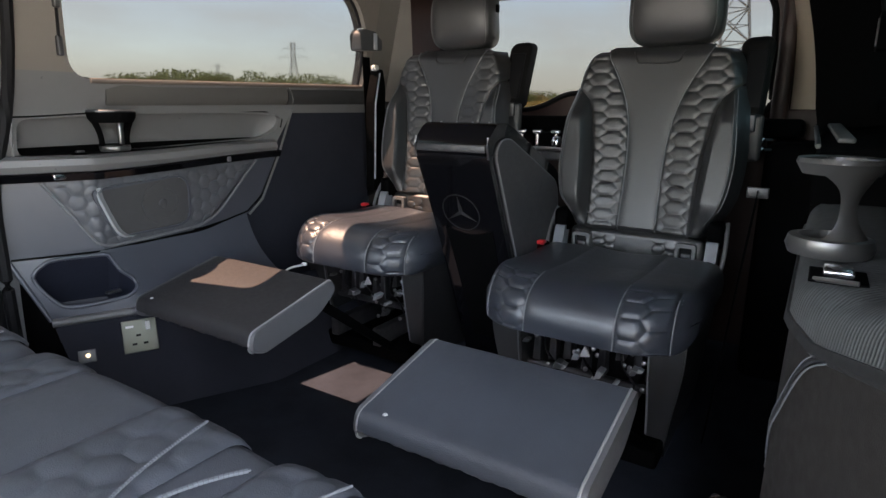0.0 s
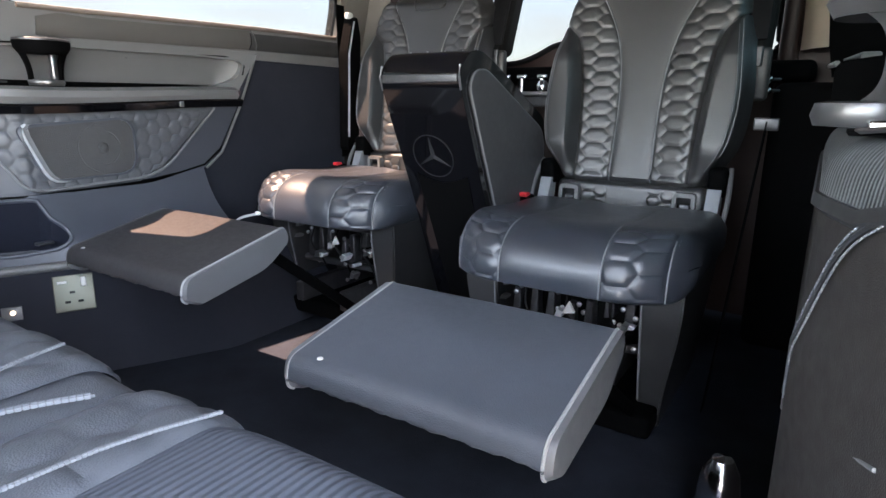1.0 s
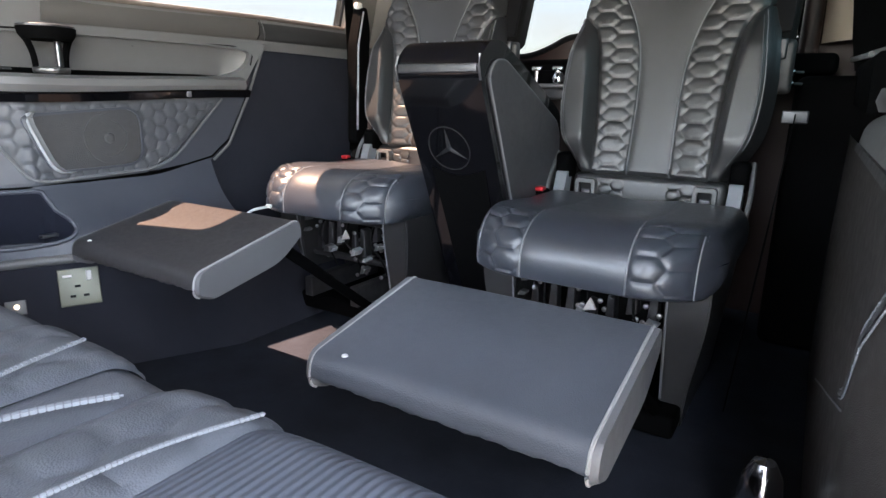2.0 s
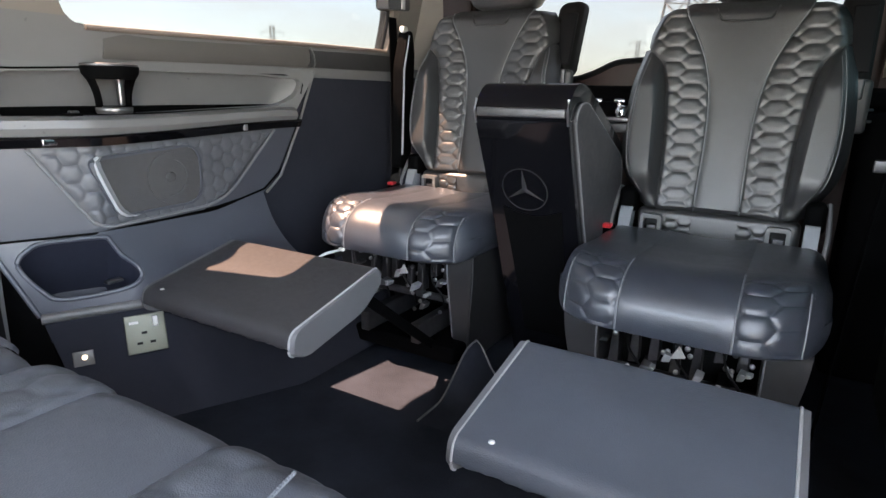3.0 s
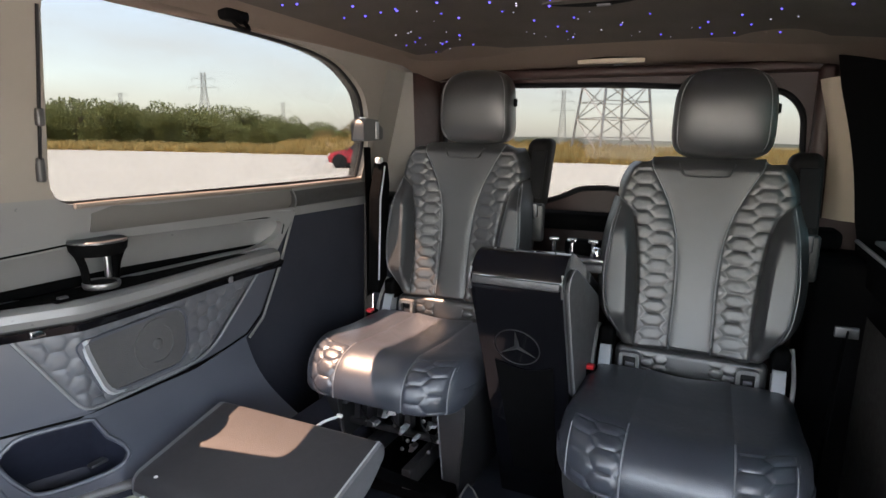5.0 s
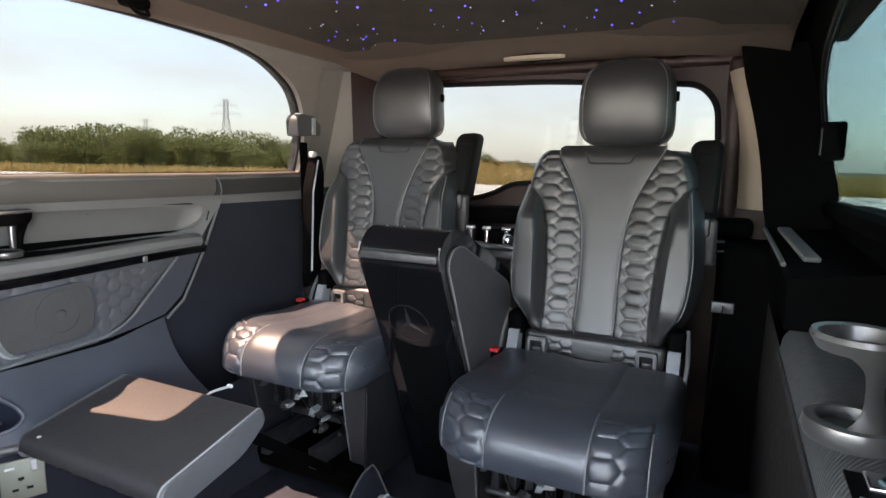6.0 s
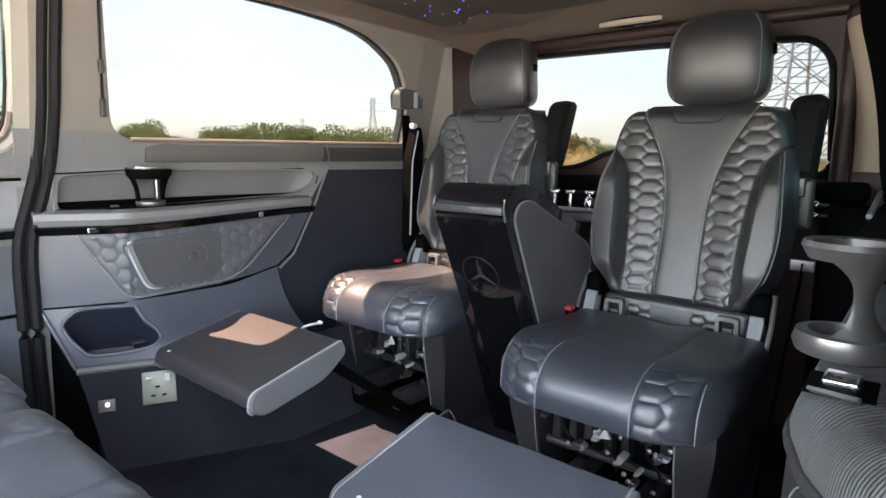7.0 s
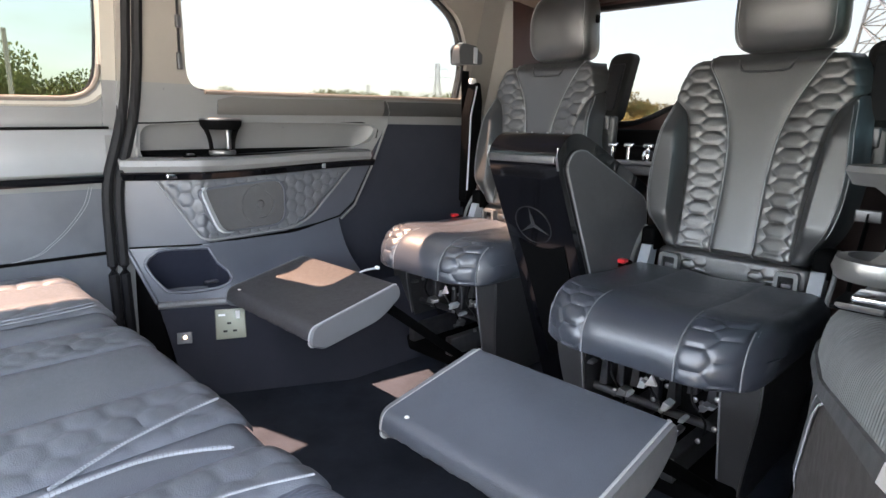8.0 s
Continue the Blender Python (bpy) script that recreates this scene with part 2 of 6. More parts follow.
def spread(path, step):
    """Points at even steps along a path."""
    path = [Vector(p) for p in path]
    out, rest = [path[0]], step
    for a, b in zip(path, path[1:]):
        d, at = (b - a).length, 0.0
        while d - at >= rest:
            at += rest
            out.append(a + (b - a) * (at / d))
            rest = step
        rest -= d - at
    return out


def stitches(path, step=0.007, r=0.0011):
    pts = spread(path, step)
    return join(*[tube([a + (b - a) * f for f in (0.0, 0.15, 0.8)], r, 5) for a, b in zip(pts, pts[1:])])


def smooth_path(pts, n=8):
    """A Catmull-Rom curve through points of any dimension."""
    pts = [Vector(p) for p in pts]
    out = []
    for i in range(len(pts) - 1):
        p0, p1, p2, p3 = pts[max(i - 1, 0)], pts[i], pts[i + 1], pts[min(i + 2, len(pts) - 1)]
        for k in range(n):
            t = k / n
            out.append(0.5 * (2 * p1 + (p2 - p0) * t + (2 * p0 - 5 * p1 + 4 * p2 - p3) * t * t + (3 * p1 - p0 - 3 * p2 + p3) * t ** 3))
    return out + [pts[-1]]


def round_poly(pts, r, n=5):
    """A 2D polygon with its corners rounded; r is one radius or one a corner."""
    out, m = [], len(pts)
    for i, p in enumerate(pts):
        rad = r[i] if isinstance(r, (list, tuple)) else r
        p, a, b = Vector(p), Vector(pts[i - 1]), Vector(pts[(i + 1) % m])
        if rad <= 0:
            out.append(tuple(p))
            continue
        da, db = (a - p), (b - p)
        k = min(rad, da.length * 0.48, db.length * 0.48)
        s, e = p + da.normalized() * k, p + db.normalized() * k
        for j in range(n + 1):
            t = j / n
            out.append(tuple((1 - t) ** 2 * s + 2 * t * (1 - t) * p + t * t * e))
    return out


def pierced(outer, holes, place, depth, cuts=()):
    """A plate with holes. place((u, v)) gives the near face's point; depth((u, v)) the way to the far face. cuts: (axis, value) lines along which place bends."""
    from mathutils.geometry import tessellate_polygon
    loops = [outer] + list(holes)
    tris = tessellate_polygon([[Vector((p[0], p[1], 0)) for p in lp] for lp in loops])
    flat = [p for lp in loops for p in lp]
    n = len(flat)
    verts = [Vector((p[0], p[1], 0)) for p in flat] + [Vector((p[0], p[1], 1)) for p in flat]
    faces = [tuple(t) for t in tris] + [tuple(n + i for i in t) for t in tris]
    at = 0
    for lp in loops:
        m = len(lp)
        faces += [(at + i, at + (i + 1) % m, n + at + (i + 1) % m, n + at + i) for i in range(m)]
        at += m
    bm = from_data(verts, faces)
    for axis, value in cuts:
        co, no = [0, 0, 0], [0, 0, 0]
        co[axis], no[axis] = value, 1
        bmesh.ops.bisect_plane(bm, geom=bm.verts[:] + bm.edges[:] + bm.faces[:], plane_co=co, plane_no=no)
    for v in bm.verts:
        p = (v.co.x, v.co.y)
        v.co = place(p) + depth(p) * v.co.z
    return bm


def quilt(u, v, cw=0.046, rh=0.041, deep=0.006):
    """Height of a padded honeycomb at (u, v)."""
    best, second = 9.0, 9.0
    i0 = round(u / cw)
    for i in (i0 - 1, i0, i0 + 1):
        off = 0.5 if i % 2 else 0.0
        j0 = round(v / rh - off)
        for j in (j0 - 1, j0, j0 + 1):
            d = math.hypot((u - i * cw) / cw * 0.92, (v - (j + off) * rh) / rh)
            if d < best:
                best, second = d, best
            elif d < second:
                second = d
    t = min(1.0, (second - best) / 0.62)
    return deep * (0.22 * (1 - (1 - t) ** 6) + 0.78 * (1 - (1 - t) ** 2.2))


# ---------------------------------------------------------------- van shell
MID = 0.04          # the van's middle
FLOOR = -0.06       # top of the carpet


def lean(z):
    """How far the side walls lean in above the pocket line."""
    return 0.235 * max(0.0, z - 0.76)


def flare(y, side=1):
    """The side walls turn outward towards the sliding doors."""
    return 0.30 * max(0.0, 0.785 - y) if side > 0 else 0.45 * max(0.0, 0.82 - y)


def recess(y):
    """How much deeper the left wall lies towards the door."""
    return 0.085 * min(1.0, max(0.0, (1.52 - y) / 0.55))


def upper(y, z):
    k = 1 + recess(y) / 1.704
    return (0.139 + (y - 0.139) * k, 0.803 + (z - 0.803) * k)


def wall_x(z, side, y=1.0):
    return MID - 0.825 + lean(z) - recess(y) if side < 0 else 1.0 - lean(z)


def two_tone(ob, z, material):
    """The upper part of a wall, above height z, in a second trim."""
    ob.data.materials.append(material)
    for f in ob.data.polygons:
        if f.center.z > z:
            f.material_index = 1


def side_place(side):
    return lambda p: Vector((wall_x(p[1], side, p[0]), p[0], p[1]))


def outward(side, d):
    return lambda p: Vector((side * d, 0, 0))


# floor
structure("floor", rbox((0.05, 0.52, FLOOR - 0.02), (2.04, 3.68, 0.04), 0.005, 2), CARPET, "dark navy-black carpet on the van floor", "floor")

# side walls: rear quarter with one window, sliding door bay in front of it
WIN_REAR = [(0.792, 0.842), (1.90, 0.858), (1.905, 0.98), (1.875, 1.07), (1.815, 1.155), (1.66, 1.232), (1.45, 1.258), (1.20, 1.262), (0.755, 1.262)]
WIN_REAR = round_poly([upper(*p) for p in WIN_REAR], [0.065, 0.012, 0.05, 0.05, 0.05, 0.1, 0.1, 0.1, 0.06])
WIN_RIGHT = round_poly([(0.86, 0.825), (2.13, 0.795), (2.12, 0.98), (2.06, 1.11), (1.88, 1.19), (1.6, 1.235), (0.86, 1.25)], [0.05, 0.03, 0.08, 0.08, 0.08, 0.1, 0.05])
DOOR_WIN = round_poly([(-0.50, 0.790), (0.593, 0.812), (0.612, 1.25), (-0.50, 1.25)], [0.1, 0.09, 0.06, 0.1])
two_tone(structure("wall_left", pierced([(0.635, 0.755), (2.25, 0.755), (2.25, 1.285), (0.635, 1.285)], [WIN_REAR], side_place(-1), outward(-1, 0.06), ((0, 0.97), (0, 1.52), (1, 0.76), (1, 0.862))), PANEL,
          "side wall of the van, taupe above grey, with a long window", "wall"), 0.862, TAUPE)
structure("wall_left_outer", prism([(0.60, -0.1), (2.25, -0.1), (2.25, 0.80), (0.60, 0.80)], "x", -0.99, -0.93), BLACK_TRIM, "dark outer skin behind the side panel", "wall")
structure("trim_belt_line", prism([(0.70, 0.72), (2.25, 0.72), (2.25, 0.825), (0.70, 0.825)], "x", -0.985, -0.925), BLACK_TRIM, "dark inner belt line below the side window", "trim")
# left wall is taupe over grey; here the shade is put into black
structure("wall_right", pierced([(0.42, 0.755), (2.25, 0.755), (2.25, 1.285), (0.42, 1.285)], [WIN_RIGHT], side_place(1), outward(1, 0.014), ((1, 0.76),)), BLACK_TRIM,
          "side wall of the van, black for its shade, with a long window", "wall")
structure("wall_right_outer", prism([(0.44, -0.1), (2.25, -0.1), (2.25, 0.80), (0.44, 0.80)], "x", 1.05, 1.10), BLACK_TRIM, "dark outer skin behind the shaded panel", "wall")
DOOR_X = -0.895
door_place = lambda p: Vector((DOOR_X + lean(p[1]), p[0], p[1]))
two_tone(structure("wall_left_front", pierced([(-1.3, -0.1), (0.645, -0.1), (0.645, 1.285), (-1.3, 1.285)], [DOOR_WIN, [(-1.25, 0.5), (-0.66, 0.5), (-0.66, 1.22), (-1.25, 1.22)]], door_place, outward(-1, 0.06), ((1, 0.76), (1, 0.862))),
          PANEL, "inner face of the closed sliding door, sun-lightened cream above grey", "wall"), 0.862, DOOR_SUNLIT)
structure("wall_right_front", pierced([(-1.3, -0.1), (-0.85, -0.1), (-0.85, 1.285), (-1.3, 1.285)], [[(-1.26, 0.45), (-0.90, 0.45), (-0.90, 1.24), (-1.26, 1.24)]], lambda p: Vector((0.98, *p)), outward(1, 0.08)), BLACK_TRIM, "dark cab wall with its open window, in front of the open sliding door", "wall")
structure("wall_front", pierced([(-0.98, -0.1), (1.06, -0.1), (1.06, 1.30), (-0.98, 1.30)], [[(-0.80, 0.70), (0.88, 0.70), (0.88, 1.23), (-0.80, 1.23)]], lambda p: Vector((p[0], -1.33, p[1])), lambda p: Vector((0, -0.06, 0))), BLACK_TRIM, "plain dark front end with the windscreen opening", "wall")
structure("trim_sill", rbox((1.045, -0.1, -0.085), (0.05, 1.0, 0.05), 0.012, 3), SATIN, "worn metal sill of the open door", "sill")

# windows
def bead(path, r, material, name, label, category="trim", seg=8):
    return structure(name, tube(path, r, seg), material, label, category)


def window(name, loop, place, side, out, material, label, shade=False):
    at = lambda p: place(p) + Vector((side * out, 0, 0))
    cy, cz = sum(p[0] for p in loop) / len(loop), sum(p[1] for p in loop) / len(loop)
    big = [(y + math.copysign(0.014, y - cy), z + math.copysign(0.010, z - cz)) for y, z in loop]
    w = thing(name, label, "window", "", "structure")
    part("pane", pierced(big, [], at, outward(side, 0.005), ((0, 0.97), (0, 1.52)) if side < 0 else ()), material, w, "", False).visible_shadow = shade
    part("window_seal", tube([at(p) + Vector((-side * 0.005, 0, 0)) for p in loop], 0.007, 6, True), RUBBER, w, "black rubber seal")
    return w


window("window_1", WIN_REAR, lambda p: Vector((wall_x(p[1], -1, p[0]), *p)), -1, 0.03, CLEAR, "long tinted side window with a rounded rear corner")
bead([Vector((wall_x(z, -1, y) + 0.004, y, z)) for y, z in [upper(0.84 + 1.05 * k / 20, 0.8405 + 0.0145 * k / 20) for k in range(21)]], 0.0065, SILL_TAN, "trim_window_bead", "dusty tan bead along the bottom of the side window")
window("window_2", DOOR_WIN, door_place, -1, 0.045, DOOR_GLASS, "tinted window of the closed sliding door")
def door_surround():
    """The stepped frame round the sliding door's window."""
    cy, cz = 0.05, 1.02
    rings = []
    for grow, x in ((-0.002, -0.030), (0.004, -0.004), (0.020, 0.007), (0.026, 0.004), (0.027, -0.004)):
        rings.append([door_place((y + math.copysign(grow, y - cy), z + math.copysign(grow * (0.8 if z < cz else 0.3), z - cz))) + Vector((x, 0, 0)) for y, z in DOOR_WIN])
    return loft(rings, False)


structure("trim_window_surround", door_surround(), DOOR_SUNLIT, "stepped surround of the door window in sun-lightened cream", "trim")
bead([door_place(q) + Vector((0.004, 0, 0)) for q in [(-0.4, 0.7920), (0.1, 0.8020)] + [q for q in DOOR_WIN if q[1] < 0.95 and q[0] > 0.3]], 0.006, SILL_TAN, "trim_window_bead", "pale lip round the door window")
window("window_3", WIN_RIGHT, lambda p: Vector((wall_x(p[1], 1), *p)), 1, 0.008, TINTED, "teal-tinted side window in shade", True)

# closed roof edges above the side walls
for x0, x1 in ((-0.79, -0.648), (0.848, 1.0)):
    structure("trim_roof_edge", prism([(x0, -1.33), (x1, -1.33), (x1, 2.32), (x0, 2.32)], "z", 1.292, 1.33), BLACK_TRIM, "dark roof edge above the side wall", "trim")

# ceiling with star lights
def roof(u, v):
    x = -0.64 + 1.48 * u
    y = -1.33 + 3.60 * v
    k = abs(2 * u - 1)
    z = 1.315 - 0.05 * k ** 4 - 0.05 * smooth01(1.95, 2.25, y)
    return Vector((x, y, z))


def roof_z(x, y):
    return roof((x + 0.64) / 1.48, (y + 1.33) / 3.60).z


lining = sheet(roof, 64, 48)
lining_top = sheet(lambda u, v: roof(u, v) + Vector((0, 0, 0.05)), 2, 2)
structure("ceiling", join(lining, lining_top), HEADLINER, "taupe fabric headliner", "ceiling")
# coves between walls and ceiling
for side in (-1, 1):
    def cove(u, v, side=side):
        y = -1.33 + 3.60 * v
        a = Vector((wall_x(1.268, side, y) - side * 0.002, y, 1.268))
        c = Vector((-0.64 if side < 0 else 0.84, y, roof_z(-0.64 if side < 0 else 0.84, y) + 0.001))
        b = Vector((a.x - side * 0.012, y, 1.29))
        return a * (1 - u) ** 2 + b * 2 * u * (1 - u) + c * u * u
    # headliner on both sides; the right cove's shade is put into black
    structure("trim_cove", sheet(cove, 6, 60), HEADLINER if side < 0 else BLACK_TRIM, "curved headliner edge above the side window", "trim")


def star_panel(u, v):
    x = -0.52 + 1.34 * u
    y = -0.4 + (2.37 - 0.10 * abs(2 * u - 1) ** 4) * v
    return Vector((x, y, roof_z(x, y) - 0.012))


stars = thing("star_ceiling", "black fabric star ceiling panel with tiny blue and white fibre lights", "ceiling panel")
part("panel", join(sheet(star_panel, 64, 48), sheet(lambda u, v: star_panel(u, v) + Vector((0, 0, 0.003)), 64, 24)), STARLINER, stars)
rng = random.Random(7)
for k in range(125):
    x, y = rng.uniform(-0.48, 0.68), rng.uniform(0.85, 1.93)
    z = roof_z(x, y) - 0.0128
    blue = rng.random() < 0.62
    r = rng.uniform(0.0020, 0.0034) if blue else rng.uniform(0.0011, 0.0020)
    part("star_light", spin([(r, 0.001), (r, 0), (r * 0.5, -r * 0.7)], (x, y, z), 7), STAR_BLUE if blue else STAR_WHITE, stars)


# rear hatch with its window
HATCH_WIN = round_poly([(-0.585, 0.765), (-0.17, 0.772), (-0.09, 0.80), (-0.03, 0.832), (0.06, 0.838), (0.16, 0.832), (0.24, 0.80), (0.32, 0.772), (0.685, 0.765), (0.66, 1.11), (0.605, 1.172), (0.10, 1.202), (-0.52, 1.21), (-0.58, 1.17)],
                       [0.05, 0.04, 0.04, 0.04, 0, 0.04, 0.04, 0.04, 0.05, 0.07, 0.05, 0.1, 0.05, 0.04])
hatch_place = lambda p: Vector((p[0], 2.25 + 0.02 * (1.2 - p[1]), p[1]))
structure("wall_rear", pierced([(-0.86, -0.1), (1.06, -0.1), (1.06, 0.74), (1.014, 0.765), (0.893, 1.285), (0.893, 1.34), (-0.86, 1.34)], [HATCH_WIN], hatch_place, lambda p: Vector((0, 0.07, 0))), HATCH_TRIM,
          "dark brown inner trim of the rear hatch", "wall")
rear_win = thing("window_4", "wide clear rear hatch window with a dark seal", "window", "", "structure")
part("pane", pierced([(-0.62, 0.74), (0.70, 0.74), (0.70, 1.24), (-0.62, 1.24)], [], lambda p: hatch_place(p) + Vector((0, 0.085, 0)), lambda p: Vector((0, 0.005, 0))), CLEAR, rear_win, "", False)
part("window_seal", tube([hatch_place(p) + Vector((0, -0.004, 0)) for p in HATCH_WIN], 0.010, 8, True), RUBBER, rear_win, "dark rubber seal")
# hatch ledge trim and rounded frame
structure("trim_hatch_top", rbox((0.06, 2.235, 1.245), (1.46, 0.05, 0.035), 0.015, 3), HATCH_TRIM, "dark brown rail above the rear window", "trim")
for s, x in ((-1, -0.63), (1, 0.71)):
    structure("trim_hatch_side", rbox((x, 2.225, 0.95), (0.05, 0.06, 0.60), 0.02, 3), HATCH_TRIM, "dark brown upright beside the rear window", "trim")

# rear pillars
def pillar_left(u, v):
    z = 0.80 + 0.445 * v
    a, b, c = Vector((wall_x(z, -1, 1.93) + 0.004, 1.93, z)), Vector((wall_x(z, -1, 2.0) + 0.02, 2.035, z)), Vector((-0.615 - 0.02 * v, 2.06, z))
    d = Vector((-0.60, 2.23, z))
    if u < 0.3:
        return a.lerp(b, u / 0.3)
    if u < 0.75:
        return b.lerp(c, (u - 0.3) / 0.45)
    return c.lerp(d, (u - 0.75) / 0.25)


structure("pillar_left", sheet(lambda u, v: pillar_left(0.75 * u, v), 15, 12), PILLAR_GREY, "plain grey moulded rear pillar trim", "pillar")
structure("trim_pillar_left", sheet(lambda u, v: pillar_left(0.75 + 0.25 * u, v), 5, 12), HATCH_TRIM, "dark brown return of the rear pillar", "trim")


def pillar_right(u, v):
    z = 0.78 + 0.42 * v
    bow = 0.03 * math.sin(math.pi * min(1.0, v * 1.1))
    a = Vector((0.740 - 0.055 * v + bow * 0.5, 2.215, z))
    b = Vector((0.772 - 0.070 * v + bow * 0.5, 2.155, z))
    c = Vector((0.810 - 0.085 * v + bow * 0.35, 2.12, z))
    return a.lerp(b, u * 2) if u < 0.5 else b.lerp(c, u * 2 - 1)


def pillar_right_edge(u, v):
    z = 0.70 + 0.56 * v
    k = (z - 0.78) / 0.42
    a = Vector((0.811 - 0.085 * k + 0.0105 * math.sin(math.pi * min(1.0, max(0.0, k) * 1.1)), 2.118, z))
    return a.lerp(Vector((wall_x(z, 1) + 0.01, 2.11, z)), u)


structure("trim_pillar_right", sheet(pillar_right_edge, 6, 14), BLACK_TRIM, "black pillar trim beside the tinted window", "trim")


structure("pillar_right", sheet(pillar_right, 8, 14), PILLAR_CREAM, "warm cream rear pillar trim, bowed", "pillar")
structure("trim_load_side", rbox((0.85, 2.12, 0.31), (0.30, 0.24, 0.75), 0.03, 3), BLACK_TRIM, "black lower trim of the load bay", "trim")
structure("trim_load_side", rbox((-0.72, 2.13, 0.355), (0.15, 0.24, 0.83), 0.03, 3), FELT, "black felt lower trim of the load bay", "trim")

# ceiling lamps
def ceiling_lamp(at, lit, label):
    l = thing("ceiling_lamp", label, "lamp", "ceiling lamps", "", at)
    part("housing", spin([(0.001, -0.012), (0.06, -0.013), (0.098, -0.008), (0.105, 0.0), (0.105, 0.02)], (0, 0, 0), 32), BLACK_TRIM, l, "dark oval housing").scale = (1.0, 0.42, 1.0)
    rim = part("lens", loft([[Vector((0.112 * math.cos(a) * s, -0.02 - 0.028 * math.sin(a) * s, z)) for a in [math.pi * i / 16 for i in range(17)]] for s, z in ((1.0, 0.0), (0.98, -0.012), (0.6, -0.014))]), lit, l, "pale lens along the lamp's edge")
    part("switch", rbox((0.02, 0.012, -0.013), (0.03, 0.012, 0.006), 0.002, 2), STEEL, l)
    return l


ceiling_lamp((0.068, 2.175, 1.277), PILLAR_CREAM, "dark oval rear reading lamp with a pale cream lens")
ceiling_lamp((0.145, 1.42, 1.311), STARLINER, "dark oval ceiling lamp, switched off")
hook = thing("coat_hook", "dark folded coat hook under the headliner edge", "hook", at=(-0.60, 1.12, 1.268))
part("base", rbox((0, 0, 0), (0.035, 0.075, 0.03), 0.012, 3), BLACK_TRIM, hook)
part("hook", tube(smooth_path([(0.01, -0.02, -0.01), (0.03, -0.015, -0.03), (0.03, 0.015, -0.03), (0.01, 0.02, -0.01)]), 0.005), BLACK_TRIM, hook)

# ---------------------------------------------------------------- side panels
def quarter_panel():
    """The moulded panel below the side window, with its armrest pocket, glossy strip and speaker."""
    P = lambda x, y, z: Vector((MID - x - flare(y, -1), y, z))
    U = lambda x, y, z: Vector((MID - x - recess(y), *upper(y, z)))
    back = lambda d: (lambda p: Vector((-d, 0, 0)))
    bend = ((0, 0.82),)
    run = lambda y0, y1, n: sorted([y0 + (y1 - y0) * i / n for i in range(n + 1)] + [0.82])
    panel = thing("side_panel", "grey moulded side panel with armrest pocket, glossy black strip and speaker", "side panel", "side panels")
    prof = [(0.875, 0.838), (0.828, 0.844), (0.806, 0.836), (0.797, 0.815), (0.798, 0.792), (0.810, 0.776), (0.875, 0.770)]
    part("sill_rail", loft([[U(x + 0.012 * smooth01(0.95, 0.88, y), y, z + 0.012 * (y - 0.7) / 1.2) for x, z in prof] for y in [0.88 + 0.617 * i / 16 for i in range(17)]]), RAIL_SHADED, panel, "warm grey rail under the window, darkened for its shade")
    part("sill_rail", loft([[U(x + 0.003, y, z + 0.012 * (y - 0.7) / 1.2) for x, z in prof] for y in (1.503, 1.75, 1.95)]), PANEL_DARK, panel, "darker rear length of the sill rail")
    part("rail_joint", tube([U(x - 0.001, 1.50 + 0.006 * k, z + 0.008) for k, (x, z) in enumerate(prof[1:6])], 0.0022), PANEL, panel)
    # pocket
    outer = round_poly([(0.625, 0.603), (1.43, 0.622), (1.53, 0.772), (1.46, 0.777), (0.64, 0.768)], [0.01, 0.03, 0.02, 0.03, 0.01])
    hole = round_poly([(0.655, 0.650), (1.39, 0.672), (1.456, 0.696), (1.477, 0.748), (1.30, 0.757), (0.95, 0.756), (0.665, 0.745)], [0.035, 0.05, 0.03, 0.03, 0.1, 0.05, 0.03])
    part("pocket_frame", pierced(outer, [hole], lambda p: U(0.824 - 0.013 * smooth01(1.40, 1.52, p[0]), *p), back(0.03), ((0, 0.97), (0, 1.1), (0, 1.25), (0, 1.4))), PANEL, panel)
    part("groove", tube([U(0.824, y, 0.760 - 0.010 * smooth01(0.9, 0.64, y)) for y in run(0.635, 1.40, 12)] + [U(0.8225, 1.45, 0.757), U(0.819, 1.474, 0.748), U(0.816, 1.479, 0.732), U(0.816, 1.470, 0.705)], 0.0024), BLACK_TRIM, panel, "dark groove above the pocket")

    def pocket_back(u, v):
        y = 0.648 + 0.822 * u
        z = 0.640 + 0.124 * v + 0.02 * u * (1 - v)
        deep = 0.052 * math.cos(0.5 * math.pi * v) ** 0.8 * smooth01(1.482, 1.40, y) * smooth01(0.645, 0.67, y)
        return U(0.832 + deep, y, z)
    part("pocket", sheet(pocket_back, 60, 20), PANEL, panel, "curved pocket behind the armrest")
    # black sheet laid over the pocket's foot to draw its shade
    part("pocket_shade", sheet(lambda u, v: pocket_back(0.01 + 0.93 * u, v * (0.27 - 0.13 * u ** 1.5)) + Vector((0.002, 0, 0)), 50, 6), BLACK_TRIM, panel, "black sheet for the shade at the foot of the pocket")
    part("pocket_lip", tube([U(0.822, 0.648, 0.655), U(0.820, 0.6475, 0.70), U(0.822, 0.655, 0.744)], 0.0045), PANEL, panel, "rounded front lip of the pocket")
    ledge = [(0.812, 0.610), (0.802, 0.626), (0.806, 0.642), (0.822, 0.651), (0.920, 0.648), (0.920, 0.606)]
    part("ledge", loft([[P(x, y, z + 0.014 * smooth01(0.9, 1.4, y)) for x, z in ledge] for y in run(0.622, 1.44, 14)]), PANEL, panel, "padded ledge of the armrest")
